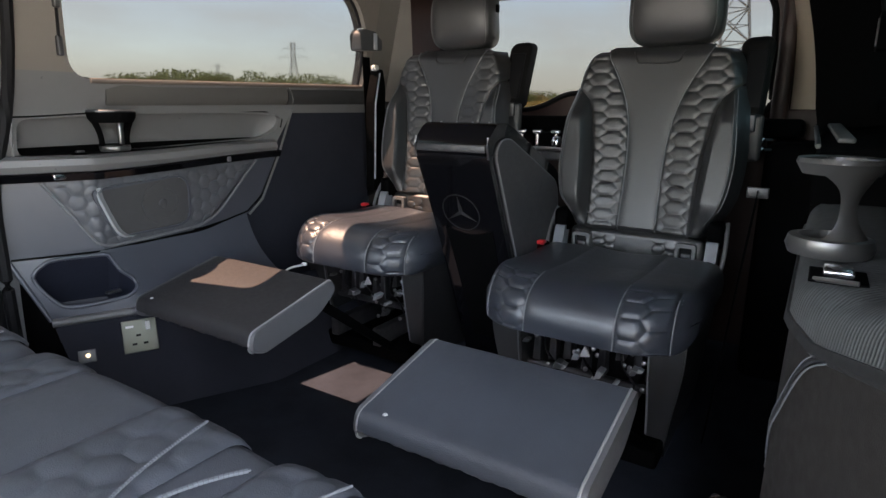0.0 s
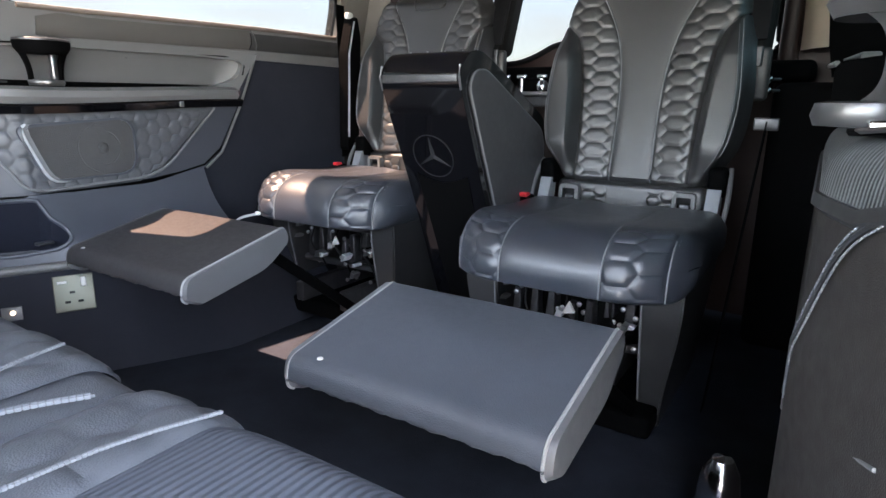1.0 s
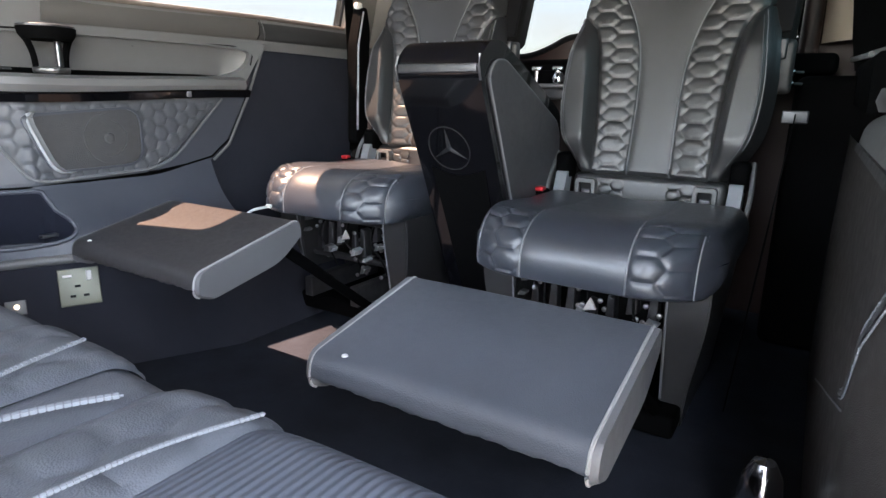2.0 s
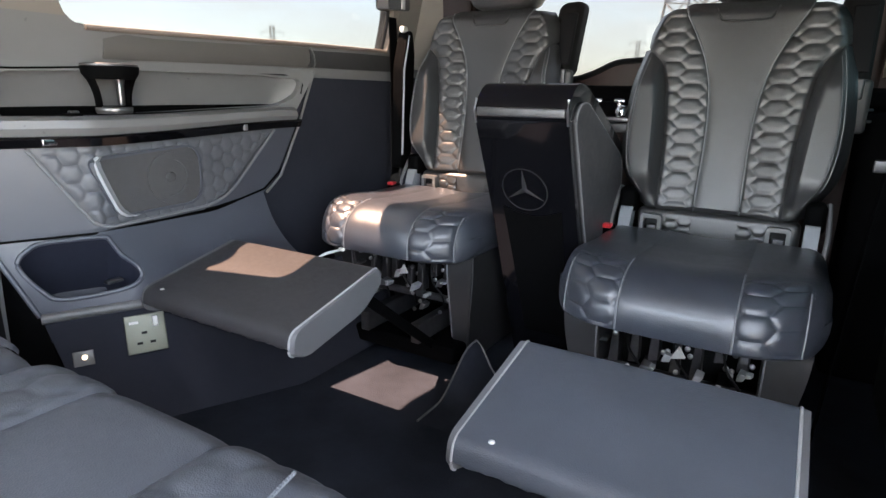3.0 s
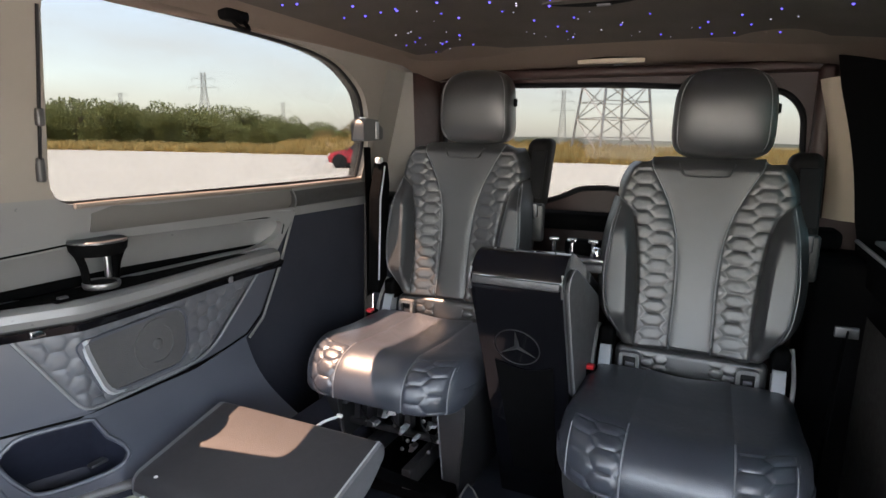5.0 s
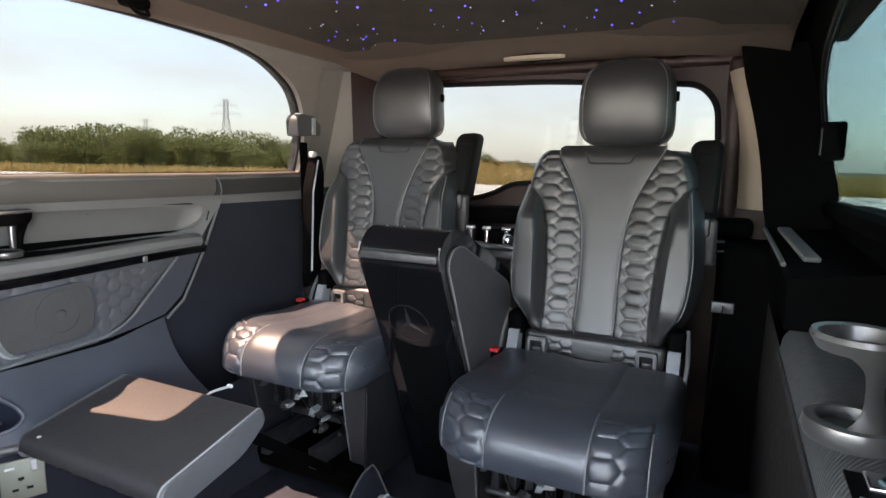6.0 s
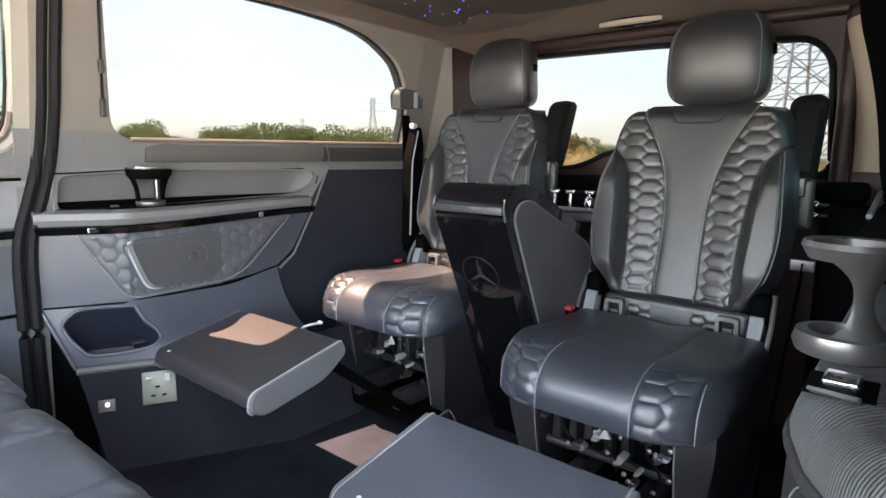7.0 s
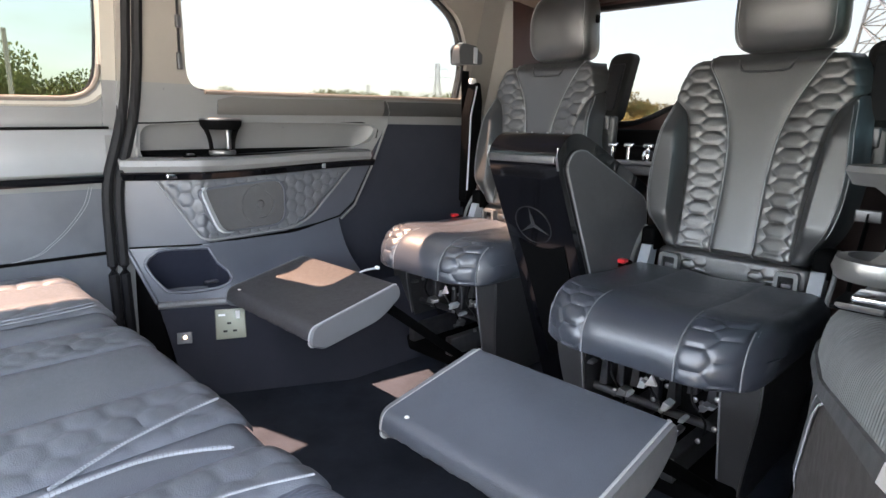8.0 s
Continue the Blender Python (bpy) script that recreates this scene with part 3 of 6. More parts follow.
    # black strip drawing the shade on the pocket floor
    part("ledge_shade", sheet(lambda u, v: P(0.826 + (0.02 + recess(0.665 + 0.66 * u) - flare(0.665 + 0.66 * u, -1)) * v, 0.665 + 0.66 * u, 0.6525 + 0.014 * smooth01(0.9, 1.4, 0.665 + 0.66 * u) - 0.002 * v), 20, 4), BLACK_TRIM, panel, "black strip for the shade on the pocket floor")
    strip = [(0.826, 0.584), (0.810, 0.586), (0.8015, 0.604), (0.804, 0.609), (0.826, 0.611)]
    part("strip", loft([[P(x, y, z + 0.020 * smooth01(0.8, 1.45, y)) for x, z in strip] for y in run(0.622, 1.455, 14)]), GLOSS, panel, "glossy black strip")
    part("strip_joint", rbox(P(0.803, 1.235, 0.612), (0.006, 0.014, 0.016), 0.002, 2), SATIN, panel)
    part("strip_end", rbox(P(0.804, 0.742, 0.598), (0.010, 0.030, 0.014), 0.003, 2), CHROME, panel, "bright chrome end piece")
    # lower panel: moulded frame, quilted field, speaker
    field = round_poly([(0.706, 0.584), (1.37, 0.605), (1.19, 0.430), (1.12, 0.402), (0.845, 0.392), (0.809, 0.402)], [0.01, 0.02, 0.05, 0.06, 0.05, 0.02])
    frame_out = round_poly([(0.625, 0.595), (1.455, 0.615), (1.36, 0.46), (1.30, 0.410), (0.625, 0.384)], [0.01, 0.02, 0.06, 0.05, 0.01])
    part("lower_frame", pierced(frame_out, [field], lambda p: P(0.826, *p), back(0.03), bend), PANEL_LOW, panel)
    spk = round_poly([(0.812, 0.552), (1.089, 0.573), (1.088, 0.428), (0.889, 0.424), (0.862, 0.432)], [0.03, 0.048, 0.048, 0.03, 0.03])

    def field_pt(u, v):
        lo = Vector((0.814 + 0.356 * u, 0.394 + 0.036 * smooth01(0.75, 1.0, u)))
        hi = Vector((0.706 + 0.659 * u, 0.588 + 0.017 * u))
        p = lo.lerp(hi, v)
        h = quilt(p.x, p.y, 0.034, 0.042, 0.005)
        edge = smooth01(0, 0.05, u) * smooth01(0, 0.05, 1 - u) * smooth01(0, 0.08, v) * smooth01(0, 0.08, 1 - v)
        return P(0.830 - h * edge, p.x, p.y)
    part("quilted_field", sheet(field_pt, 120, 44), FIELD, panel, "grey quilted leather field")
    edge_path = [P(0.823, *p) for p in round_poly([(0.711, 0.582), (0.809, 0.408), (0.844, 0.399), (1.12, 0.409), (1.19, 0.437), (1.36, 0.60)], [0, 0.02, 0.05, 0.06, 0.05, 0])]
    part("piping", tube(edge_path, 0.0035), LEATHER_GREY, panel)
    part("speaker_frame", pierced(round_poly([(0.801, 0.559), (1.095, 0.579), (1.094, 0.422), (0.879, 0.418), (0.855, 0.428)], [0.03, 0.055, 0.055, 0.03, 0.03]), [spk],
                                  lambda p: P(0.816, *p), back(0.02)), PANEL_LOW, panel, "raised grey speaker surround")
    part("speaker_accent", loft([[P(x, y - 0.014, z) for x, z in ((0.812, zz + h), (0.805, zz), (0.812, zz - h))] + [P(0.818, y + 0.002, zz)] for y, zz, h in ((0.838, 0.561, 0.003), (0.829, 0.552, 0.008), (0.832, 0.535, 0.011), (0.848, 0.490, 0.011), (0.864, 0.450, 0.010), (0.874, 0.434, 0.008), (0.888, 0.423, 0.005), (0.912, 0.418, 0.002))]), PLATE_GREY, panel, "silver accent on the speaker surround")
    part("speaker_grille", pierced(spk, [], lambda p: P(0.821, *p), back(0.01)), SPEAKER_CLOTH, panel)
    part("speaker_ring", spin([(0.064, -0.001), (0.064, 0.003), (0.045, 0.003), (0.045, -0.001)], P(0.8205, 1.005, 0.497), 32, "x"), SPEAKER_CLOTH, panel)
    part("speaker_dome", spin([(0.014, 0.0), (0.012, 0.004), (0.007, 0.006), (0.001, 0.006)], P(0.821, 1.005, 0.497), 16, "x"), SPEAKER_CLOTH, panel, "small grey dome")
    fl = round_poly([(1.46, 0.61), (1.535, 0.772), (1.96, 0.79), (1.96, FLOOR), (1.30, FLOOR), (1.30, 0.41), (1.37, 0.46)], [0.02, 0.02, 0.01, 0, 0, 0.02, 0.05])
    part("felt_lining", pierced(fl, [], lambda p: P(0.832, *p), back(0.02)), FELT, panel, "black felt lining")
    part("lower_groove", tube([P(0.824, *p) for p in ((0.63, 0.388), (0.80, 0.388), (0.95, 0.392), (1.10, 0.397), (1.22, 0.412), (1.31, 0.43), (1.385, 0.485), (1.45, 0.60))], 0.0028), BLACK_TRIM, panel, "dark groove below the panel")
    part("panel_edge", tube([P(0.816, *p) for p in ((1.53, 0.772), (1.455, 0.612), (1.37, 0.465), (1.31, 0.42))], 0.004), PANEL, panel)
    # cup stand: two rings joined by a web
    cup = thing("cup_holder", "dark plastic cup stand with a silver waist on the armrest ledge", "cup holder", "cup stands", "", (-0.838, 0.915, 0.653))
    part("upper_ring", spin([(0.046, 0.078), (0.053, 0.090), (0.055, 0.106), (0.052, 0.110), (0.046, 0.108), (0.042, 0.080)], (0, 0, 0), 28), BLACK_TRIM, cup, "black upper ring").scale = (1.0, 1.16, 1.0)
    part("rim", spin([(0.0545, 0.107), (0.0545, 0.111), (0.0515, 0.113), (0.048, 0.1115)], (0, 0, 0), 28), STEEL, cup, "thin dull metal rim").scale = (1.0, 1.16, 1.0)
    part("base_ring", spin([(0.036, 0.0), (0.043, 0.0), (0.046, 0.006), (0.046, 0.012), (0.044, 0.015), (0.040, 0.014), (0.037, 0.009)], (0, 0, 0), 28), ALUMINIUM, cup, "silver base ring").scale = (0.86, 0.86, 1.0)
    part("base_liner", spin([(0.001, 0.004), (0.036, 0.004), (0.037, 0.012)], (0, 0, 0), 28), RUBBER, cup, "black rubber liner").scale = (0.86, 0.86, 1.0)
    for a0 in (3.3, 0.1):
        def leg(u, v, a0=a0):
            a = a0 + (u - 0.5) * 0.95
            r = 0.038 + 0.018 * v - 0.005 * math.sin(math.pi * v)
            return Vector((r * math.sin(a), r * math.cos(a), 0.014 + 0.075 * v))
        part("upright", join(sheet(leg, 8, 8), sheet(lambda u, v: leg(u, v) * 0.88 + Vector((0, 0, 0.004)), 8, 8)), BLACK_TRIM, cup, "black upright")
    part("web", rbox((-0.010, 0.026, 0.052), (0.012, 0.014, 0.07), 0.004, 2), SATIN, cup, "silver upright")
    return panel


quarter_panel()


def right_panel():
    """The shaded panel beside the open door: leather below a woven ledge, with its cup stand."""
    P = lambda x, y, z: Vector((x + flare(y), y, z))
    Y0 = 0.42
    ys = [Y0 + (1.45 - Y0) * i / 30 for i in range(31)]
    rise = lambda y: 0.27 * max(0.0, 0.69 - y)
    panel = thing("side_panel", "black side panel in shade with woven ledge and stitched leather", "side panel", "side panels")
    part("lower_leather", sheet(lambda u, v: P(0.838 - 0.004 * math.sin(math.pi * v), Y0 + 1.53 * u, FLOOR + (0.60 + rise(Y0 + 1.53 * u)) * v), 50, 14), LEATHER_DARK, panel, "black leather lower field")
    edge = [(0.860, 0.522), (0.840, 0.524), (0.830, 0.532), (0.832, 0.543), (0.860, 0.548)]
    part("ledge_edge", loft([[P(x, y, z + rise(y)) for x, z in edge] for y in ys]), PANEL_DARK, panel, "black rounded ledge edge")
    roll = smooth_path([Vector(q) for q in ((0.988, 0.599), (0.885, 0.597), (0.858, 0.590), (0.841, 0.572), (0.835, 0.543))], 4)
    part("ledge", loft([[P(q.x, y, q.y + rise(y)) for q in roll] + [P(0.988, y, 0.543)] for y in ys]), WOVEN, panel, "woven grey bolster of the ledge")
    # upper field, shelf and rail are black too, carrying the wall's shade
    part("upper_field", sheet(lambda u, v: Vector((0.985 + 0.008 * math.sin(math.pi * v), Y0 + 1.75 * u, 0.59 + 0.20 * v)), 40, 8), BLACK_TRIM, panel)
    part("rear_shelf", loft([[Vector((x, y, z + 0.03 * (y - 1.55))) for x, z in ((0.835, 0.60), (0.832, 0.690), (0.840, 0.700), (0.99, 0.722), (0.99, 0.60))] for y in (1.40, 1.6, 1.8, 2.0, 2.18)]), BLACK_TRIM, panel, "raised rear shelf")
    # pale bars added in place of reflections on the shelf
    part("shelf_edge_glint", tube([Vector((0.834 - 0.03 * max(0.0, y - 1.6), y, 0.701 + 0.05 * (y - 1.55))) for y in (1.55, 1.7, 1.85, 2.0, 2.1)], 0.006), PANEL, panel, "pale bar for the glint on the shelf's edge")
    part("shelf_glint", rbox((0.885, 1.79, 0.726), (0.034, 0.48, 0.012), 0.005, 2, (1, 6, 1), lambda q: Vector((q.x - 0.045 * (q.y - 1.55), q.y, q.z + 0.045 * (q.y - 1.79)))), PANEL, panel, "pale grey slab for the light patch on the shelf")
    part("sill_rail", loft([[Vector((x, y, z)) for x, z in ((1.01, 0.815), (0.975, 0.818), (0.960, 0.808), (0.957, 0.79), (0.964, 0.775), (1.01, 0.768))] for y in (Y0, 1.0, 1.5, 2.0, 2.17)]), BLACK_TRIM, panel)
    part("catch", rbox((0.876, 0.778, 0.602), (0.030, 0.036, 0.012), 0.003, 2), CHROME, panel, "chrome catch")
    part("catch_recess", rbox((0.876, 0.776, 0.5975), (0.056, 0.062, 0.004), 0.001, 2), BLACK_TRIM, panel, "black recess round the catch")
    part("catch_plate", tube([(0.853, 0.748, 0.599), (0.893, 0.728, 0.604)], 0.0028), SATIN, panel, "silver catch plate")
    line = smooth_path([Vector((0.65, 0.54)), Vector((0.71, 0.50)), Vector((0.78, 0.40)), Vector((0.835, 0.325)), Vector((0.88, 0.30))], 8)
    for d in (0.0, 0.012):
        part("stitching", stitches([P(0.833, q.x + d * 0.8, q.y + d * 0.55) for q in line], 0.006, 0.0010), THREAD, panel, "pale double stitching")
    part("welt", tube([P(0.834, q.x + 0.005, q.y + 0.0035) for q in line], 0.003), LEATHER, panel)
    part("seam", tube([P(0.834, y, 0.30 - 0.35 * (y - 0.85)) for y in (0.60, 0.85, 1.0, 1.2, 1.4)], 0.0018), LEATHER_GREY, panel)
    cup = thing("cup_holder", "silver waisted cup stand with grey rings on the ledge", "cup holder", "cup stands", "", (0.866, 0.890, 0.598))
    part("upper_ring", spin([(0.042, 0.104), (0.050, 0.118), (0.048, 0.124), (0.042, 0.122), (0.038, 0.106)], (0, 0, 0), 28), ALUMINIUM, cup, "grey upper ring")
    part("base_ring", spin([(0.001, 0.0), (0.046, 0.002), (0.050, 0.012), (0.047, 0.024), (0.036, 0.026), (0.034, 0.012), (0.001, 0.010)], (0, 0, 0), 28), ALUMINIUM, cup, "grey base ring")

    def web(r0):
        def pt(u, v):
            a = math.pi * (-0.30 + (0.20 + 0.42 * abs(2 * v - 0.95) ** 2.2) * (u - 0.5) * 1.3)
            r = r0 - 0.020 * math.sin(math.pi * v) ** 0.8
            return Vector((r * math.cos(a), r * math.sin(a), 0.018 + 0.094 * v))
        return pt
    waist = join(sheet(web(0.046), 24, 24), sheet(web(0.041), 24, 24))
    part("web", waist, ALUMINIUM, cup, "satin silver waist")


WOVEN = mat("woven_grey_cloth", (0.125, 0.132, 0.134), 0.8, bump=0.8, grain=420, var=0.3, blotch=60)
weave_n, weave_l = WOVEN.node_tree.nodes, WOVEN.node_tree.links
weave, weave_co, weave_bump, weave_map = (weave_n.new("ShaderNode" + k) for k in ("TexWave", "TexCoord", "Bump", "Mapping"))
weave_map.inputs["Rotation"].default_value = (0, 0, 0.7)
weave.inputs["Scale"].default_value = 55.0
weave.inputs["Distortion"].default_value = 0.6
weave_bump.inputs["Distance"].default_value = 0.0012
weave_l.new(weave_co.outputs["Object"], weave_map.inputs["Vector"])
weave_l.new(weave_map.outputs["Vector"], weave.inputs["Vector"])
weave_l.new(weave.outputs["Fac"], weave_bump.inputs["Height"])
weave_l.new(weave_bump.outputs["Normal"], weave_n["Principled BSDF"].inputs["Normal"])
right_panel()
switch = thing("window_switch", "small dark switch on the armrest ledge", "switch", at=(-0.803, 0.80, 0.652))
part("base", rbox((0, 0, 0.002), (0.022, 0.035, 0.006), 0.002, 2), BLACK_TRIM, switch)
part("rocker", rbox((0, 0.002, 0.007), (0.012, 0.02, 0.006), 0.002, 2), STEEL, switch)

# door seal between the quarter panel and the sliding door
SEAL = [(0.678, 1.28), (0.674, 1.06), (0.672, 0.92), (0.662, 0.78), (0.640, 0.69), (0.612, 0.60), (0.602, 0.52), (0.600, 0.41), (0.600, 0.25), (0.604, -0.05)]
for d, x in ((-0.015, -0.876), (0.013, -0.868)):
    bead(smooth_path([Vector((x + lean(z), y + d, z)) for y, z in SEAL], 6), 0.0145, RUBBER, "trim_seal", "black rubber door seal")
bead([Vector((1.0 - lean(z), 0.42, z)) for z in (-0.05, 0.4, 0.76, 1.25)], 0.013, RUBBER, "trim_seal", "black rubber seal of the open door")

# sliding door: lower panels
door = thing("sliding_door_trim", "grey inner trim of the closed sliding door with blue-black leather below", "door trim")
part("upper_panel", pierced(round_poly([(-0.7, 0.722), (0.60, 0.746), (0.638, 0.775), (0.638, 0.79), (-0.7, 0.77)], 0.005), [], lambda p: door_place(p) + Vector((0.008, 0, 0)), outward(-1, 0.02), ((1, 0.76),)), PANEL, door)
part("armrest_panel", sheet(lambda u, v: Vector((-0.880 - 0.012 * math.sin(math.pi * v), -0.7 + (1.295 + 0.03 * v) * u, 0.592 + 0.118 * v + 0.02 * u)), 20, 8), LEATHER_GREY, door, "pale grey padded panel")
part("gloss_strip", loft([[Vector((x, y, z + 0.018 * (y + 0.7) / 1.25)) for x, z in ((-0.90, 0.562), (-0.872, 0.564), (-0.869, 0.574), (-0.871, 0.586), (-0.90, 0.588))] for y in (-0.7, 0.0, 0.595)]), GLOSS, door, "glossy black strip")
part("groove", tube([Vector((-0.8785, -0.7 + 1.31 * k / 8, 0.7115 + 0.0225 * k / 8)) for k in range(9)], 0.0045), BLACK_TRIM, door, "dark groove above the padded panel")
part("lower_seam", tube([Vector((-0.877, -0.7 + 1.29 * k / 8, 0.378 + 0.003 * k / 8)) for k in range(9)], 0.005), BLACK_TRIM, door, "dark seam below the stitched field")
part("lower_leather", sheet(lambda u, v: Vector((-0.880 - 0.006 * math.sin(math.pi * v), -0.7 + 1.29 * u, FLOOR + 0.625 * v)), 24, 16), LEATHER_BLUE, door, "blue-black leather panel")
for d in (0.0, 0.008):
    part("stitching", stitches([Vector((-0.876, y + d, z)) for y, z in [tuple(q) for q in smooth_path([Vector((0.545, 0.572)), Vector((0.52, 0.51)), Vector((0.443, 0.426)), Vector((0.35, 0.385)), Vector((0.0, 0.35))], 8)]], 0.006, 0.0009), THREAD, door, "pale double stitching")

# wheel-arch box with an open tray
box = thing("wheel_arch_box", "blue-grey moulded box over the wheel arch with an open tray", "storage box")


def lip_at(u):
    y = 0.682 + 0.62 * u
    return Vector((min(-0.60, -0.822 + 0.5 * (y - 0.682)), y, 0.218 + 0.005 * u))


def rise_at(u):
    y = 0.625 + 0.68 * u
    return Vector((-0.785 - flare(y, -1), y, 0.390 + 0.03 * smooth01(0.7, 1.0, u)))


def top_at(p):
    u, s = p
    q = rise_at(u).lerp(lip_at(u), s)
    return q + Vector((-0.03, 0, -0.012)) * math.sin(math.pi * s) * smooth01(0.3, 0.6, u)


tray = round_poly([(0.03, 0.255), (0.03, 0.52), (0.062, 0.83), (0.185, 0.83), (0.29, 0.78), (0.34, 0.655), (0.337, 0.5), (0.305, 0.34), (0.292, 0.06), (0.11, 0.06)], [0.1, 0.2, 0.06, 0.05, 0.06, 0.08, 0.06, 0.02, 0.03, 0.05], 6)
part("top", pierced([(0, 0), (1, 0), (1, 1), (0, 1)], [tray], top_at, lambda p: Vector((-0.014, 0, -0.008)), [(0, 0.05 * k) for k in range(1, 20)] + [(1, 0.1 * k) for k in range(1, 10)]), PANEL_LOW, box)
TRAY = mat("blue_black_tray_plastic", (0.012, 0.014, 0.024), 0.5, bump=0.1, grain=900)
deep = [[top_at(p) + Vector((-0.06 * k, 0.02 * k * (1 - p[1]), -0.13 * k)) for p in tray] for k in (0.0, 0.5, 0.9, 1.0)]
hub = sum(deep[3], Vector()) / len(tray)
deep[3] = [hub + (q - hub) * 0.9 for q in deep[3]]
n_rim = len(tray)
part("tray", join(loft(deep, False), from_data(deep[3], [tuple(range(n_rim))])), TRAY, box, "deep dark tray")
part("tray_rim", tube([top_at(p) + Vector((0.001, 0, 0.0)) for p in tray], 0.0055, 8, True), PANEL_LOW, box)
part("tray_clip", rbox(top_at((0.27, 0.6)) + Vector((-0.03, 0, -0.02)), (0.02, 0.04, 0.008), 0.003, 2), STEEL, box)
part("face", sheet(lambda u, v: Vector((lip_at(1.5 * u).x + 0.10 * (1 - v), lip_at(1.5 * u).y + 0.03 * (1 - v), FLOOR + (lip_at(1.5 * u).z - FLOOR) * v)), 30, 12), FELT, box, "carpeted face")
part("front_face", sheet(lambda u, v: Vector((-0.93, 0.62, FLOOR + 0.46 * v)).lerp(Vector((lip_at(0).x + 0.10 * (1 - v), lip_at(0).y + 0.02 * (1 - v), FLOOR + (lip_at(0).z - FLOOR) * v)), u), 8, 10), BLACK_TRIM, box)
part("front_edge", tube([top_at((0.0, s)) + Vector((0.001, -0.002, 0)) for s in (0, 0.25, 0.5, 0.75, 1.0)], 0.006, 8), PANEL_LOW, box)
part("front_lip", tube([lip_at(0.05 * k) + Vector((0.0, 0, -0.006)) for k in range(14)], 0.012, 10), PANEL, box, "pale front lip of the tray")


def face_at(u, v):
    q = lip_at(u)
    return Vector((q.x + 0.10 * (1 - v), q.y + 0.03 * (1 - v), FLOOR + (q.z - FLOOR) * v))


def on_face(u, v):
    """A frame on the box's face: its x points out of it, z up along it."""
    o = face_at(u, v)
    along = (face_at(u + 0.02, v) - o).normalized()
    up = (face_at(u, v + 0.05) - o).normalized()
    out = along.cross(up).normalized()
    up = out.cross(along)
    m = Matrix((out, along, up)).transposed().to_4x4()
    m.translation = o + out * 0.001
    return m


sock = thing("wall_socket", "square brushed champagne power socket with a white switch", "socket")
sock.matrix_world = on_face(0.262, 0.735)
part("plate", rbox((0.003, 0, 0), (0.006, 0.088, 0.092), 0.0028, 2), BRASS_PLATE, sock)
part("rocker", rbox((0.008, 0.022, 0.026), (0.005, 0.012, 0.024), 0.002, 2), WHITE_PLASTIC, sock, "white rocker")
part("marking", rbox((0.0065, -0.024, 0.028), (0.001, 0.02, 0.006), 0.0004, 2), WHITE_PLASTIC, sock)
for y, z in ((-0.004, 0.002), (-0.016, -0.022), (0.012, -0.022)):
    part("pin_hole", rbox((0.0065, y, z), (0.001, 0.012, 0.006), 0.0004, 2), RUBBER, sock)
usb = thing("usb_socket", "small silver socket with a warm indicator light", "socket")
usb.matrix_world = on_face(0.060, 0.625)
part("plate", rbox((0.002, 0, 0), (0.005, 0.042, 0.034), 0.002, 2), PANEL, usb)
part("indicator", spin([(0.006, 0.0), (0.005, 0.003), (0.001, 0.004)], (0.004, 0.002, 0.002), 12, "x"), glow("warm_indicator", (1.0, 0.75, 0.45), 0.12), usb)

# seat-belt guide on the left pillar
guide = thing("belt_guide", "dark grey seat-belt guide with a pale lip on the pillar", "belt guide", at=(-0.735, 1.895, 1.03))
part("housing", prism(round_poly([(-0.055, -0.04), (0.075, -0.032), (0.075, 0.035), (-0.04, 0.042), (-0.06, 0.02)], 0.012), "x", -0.03, 0.025, 0.006), PANEL_DARK, guide)
part("lip", rbox((0.027, 0.03, 0.0), (0.004, 0.022, 0.062), 0.002, 2), SATIN, guide, "pale upright lip")
part("slot", rbox((0.0, -0.02, 0.042), (0.03, 0.03, 0.006), 0.002, 2), WHITE_PLASTIC, guide)
belt = thing("seat_belt", "black seat-belt webbing hanging down the pillar", "seat belt", at=(-0.735, 1.89, 0.0))
part("webbing", loft([[Vector((x + 0.015 * math.sin(z * 3), y, z)) for x, y in ((-0.002, -0.02), (-0.002, 0.024), (0.001, 0.024), (0.001, -0.02))] for z in [0.42 + 0.055 * k for k in range(11)]]), BLACK_TRIM, belt)
# right rear: belt, tie-down studs
rbelt = thing("seat_belt", "black belt webbing with a dull silver tongue beside the wall", "seat belt", at=(0.726, 1.60, 0.0))
part("webbing", loft([[Vector((x + 0.07 * (z - 0.584), y + 0.12 * (z - 0.584), z)) for x, y in ((-0.001, -0.022), (0.001, -0.022), (0.001, 0.022), (-0.001, 0.022))] for z in [FLOOR + 0.002 + 0.054 * k for k in range(13)]]), BLACK_TRIM, rbelt)
part("tongue", rbox((0, -0.006, 0.584), (0.048, 0.008, 0.026), 0.003, 2), STEEL, rbelt, "dull silver tongue")
for z, y in ((0.692, 1.985), (0.663, 1.985)):
    stud = thing("tie_down_stud", "small chrome tie-down stud on the load bay trim", "stud", "tie-down studs", "", (0.690, y, z))
    part("cap", spin([(0.010, 0.004), (0.009, -0.004), (0.005, -0.008), (0.001, -0.009)], (0, 0, 0), 12, "y"), CHROME, stud)
    part("stem", cyl((0, 0.0, 0), (0.025, 0.02, 0), 0.004, 8), STEEL, stud)
rguide = thing("belt_guide", "black seat-belt guide on the shaded pillar", "belt guide", at=(0.945, 1.99, 0.977))
part("housing", prism(round_poly([(-0.04, -0.05), (0.05, -0.045), (0.055, 0.045), (-0.03, 0.052), (-0.045, 0.03)], 0.012), "x", -0.02, 0.03, 0.006), BLACK_TRIM, rguide)
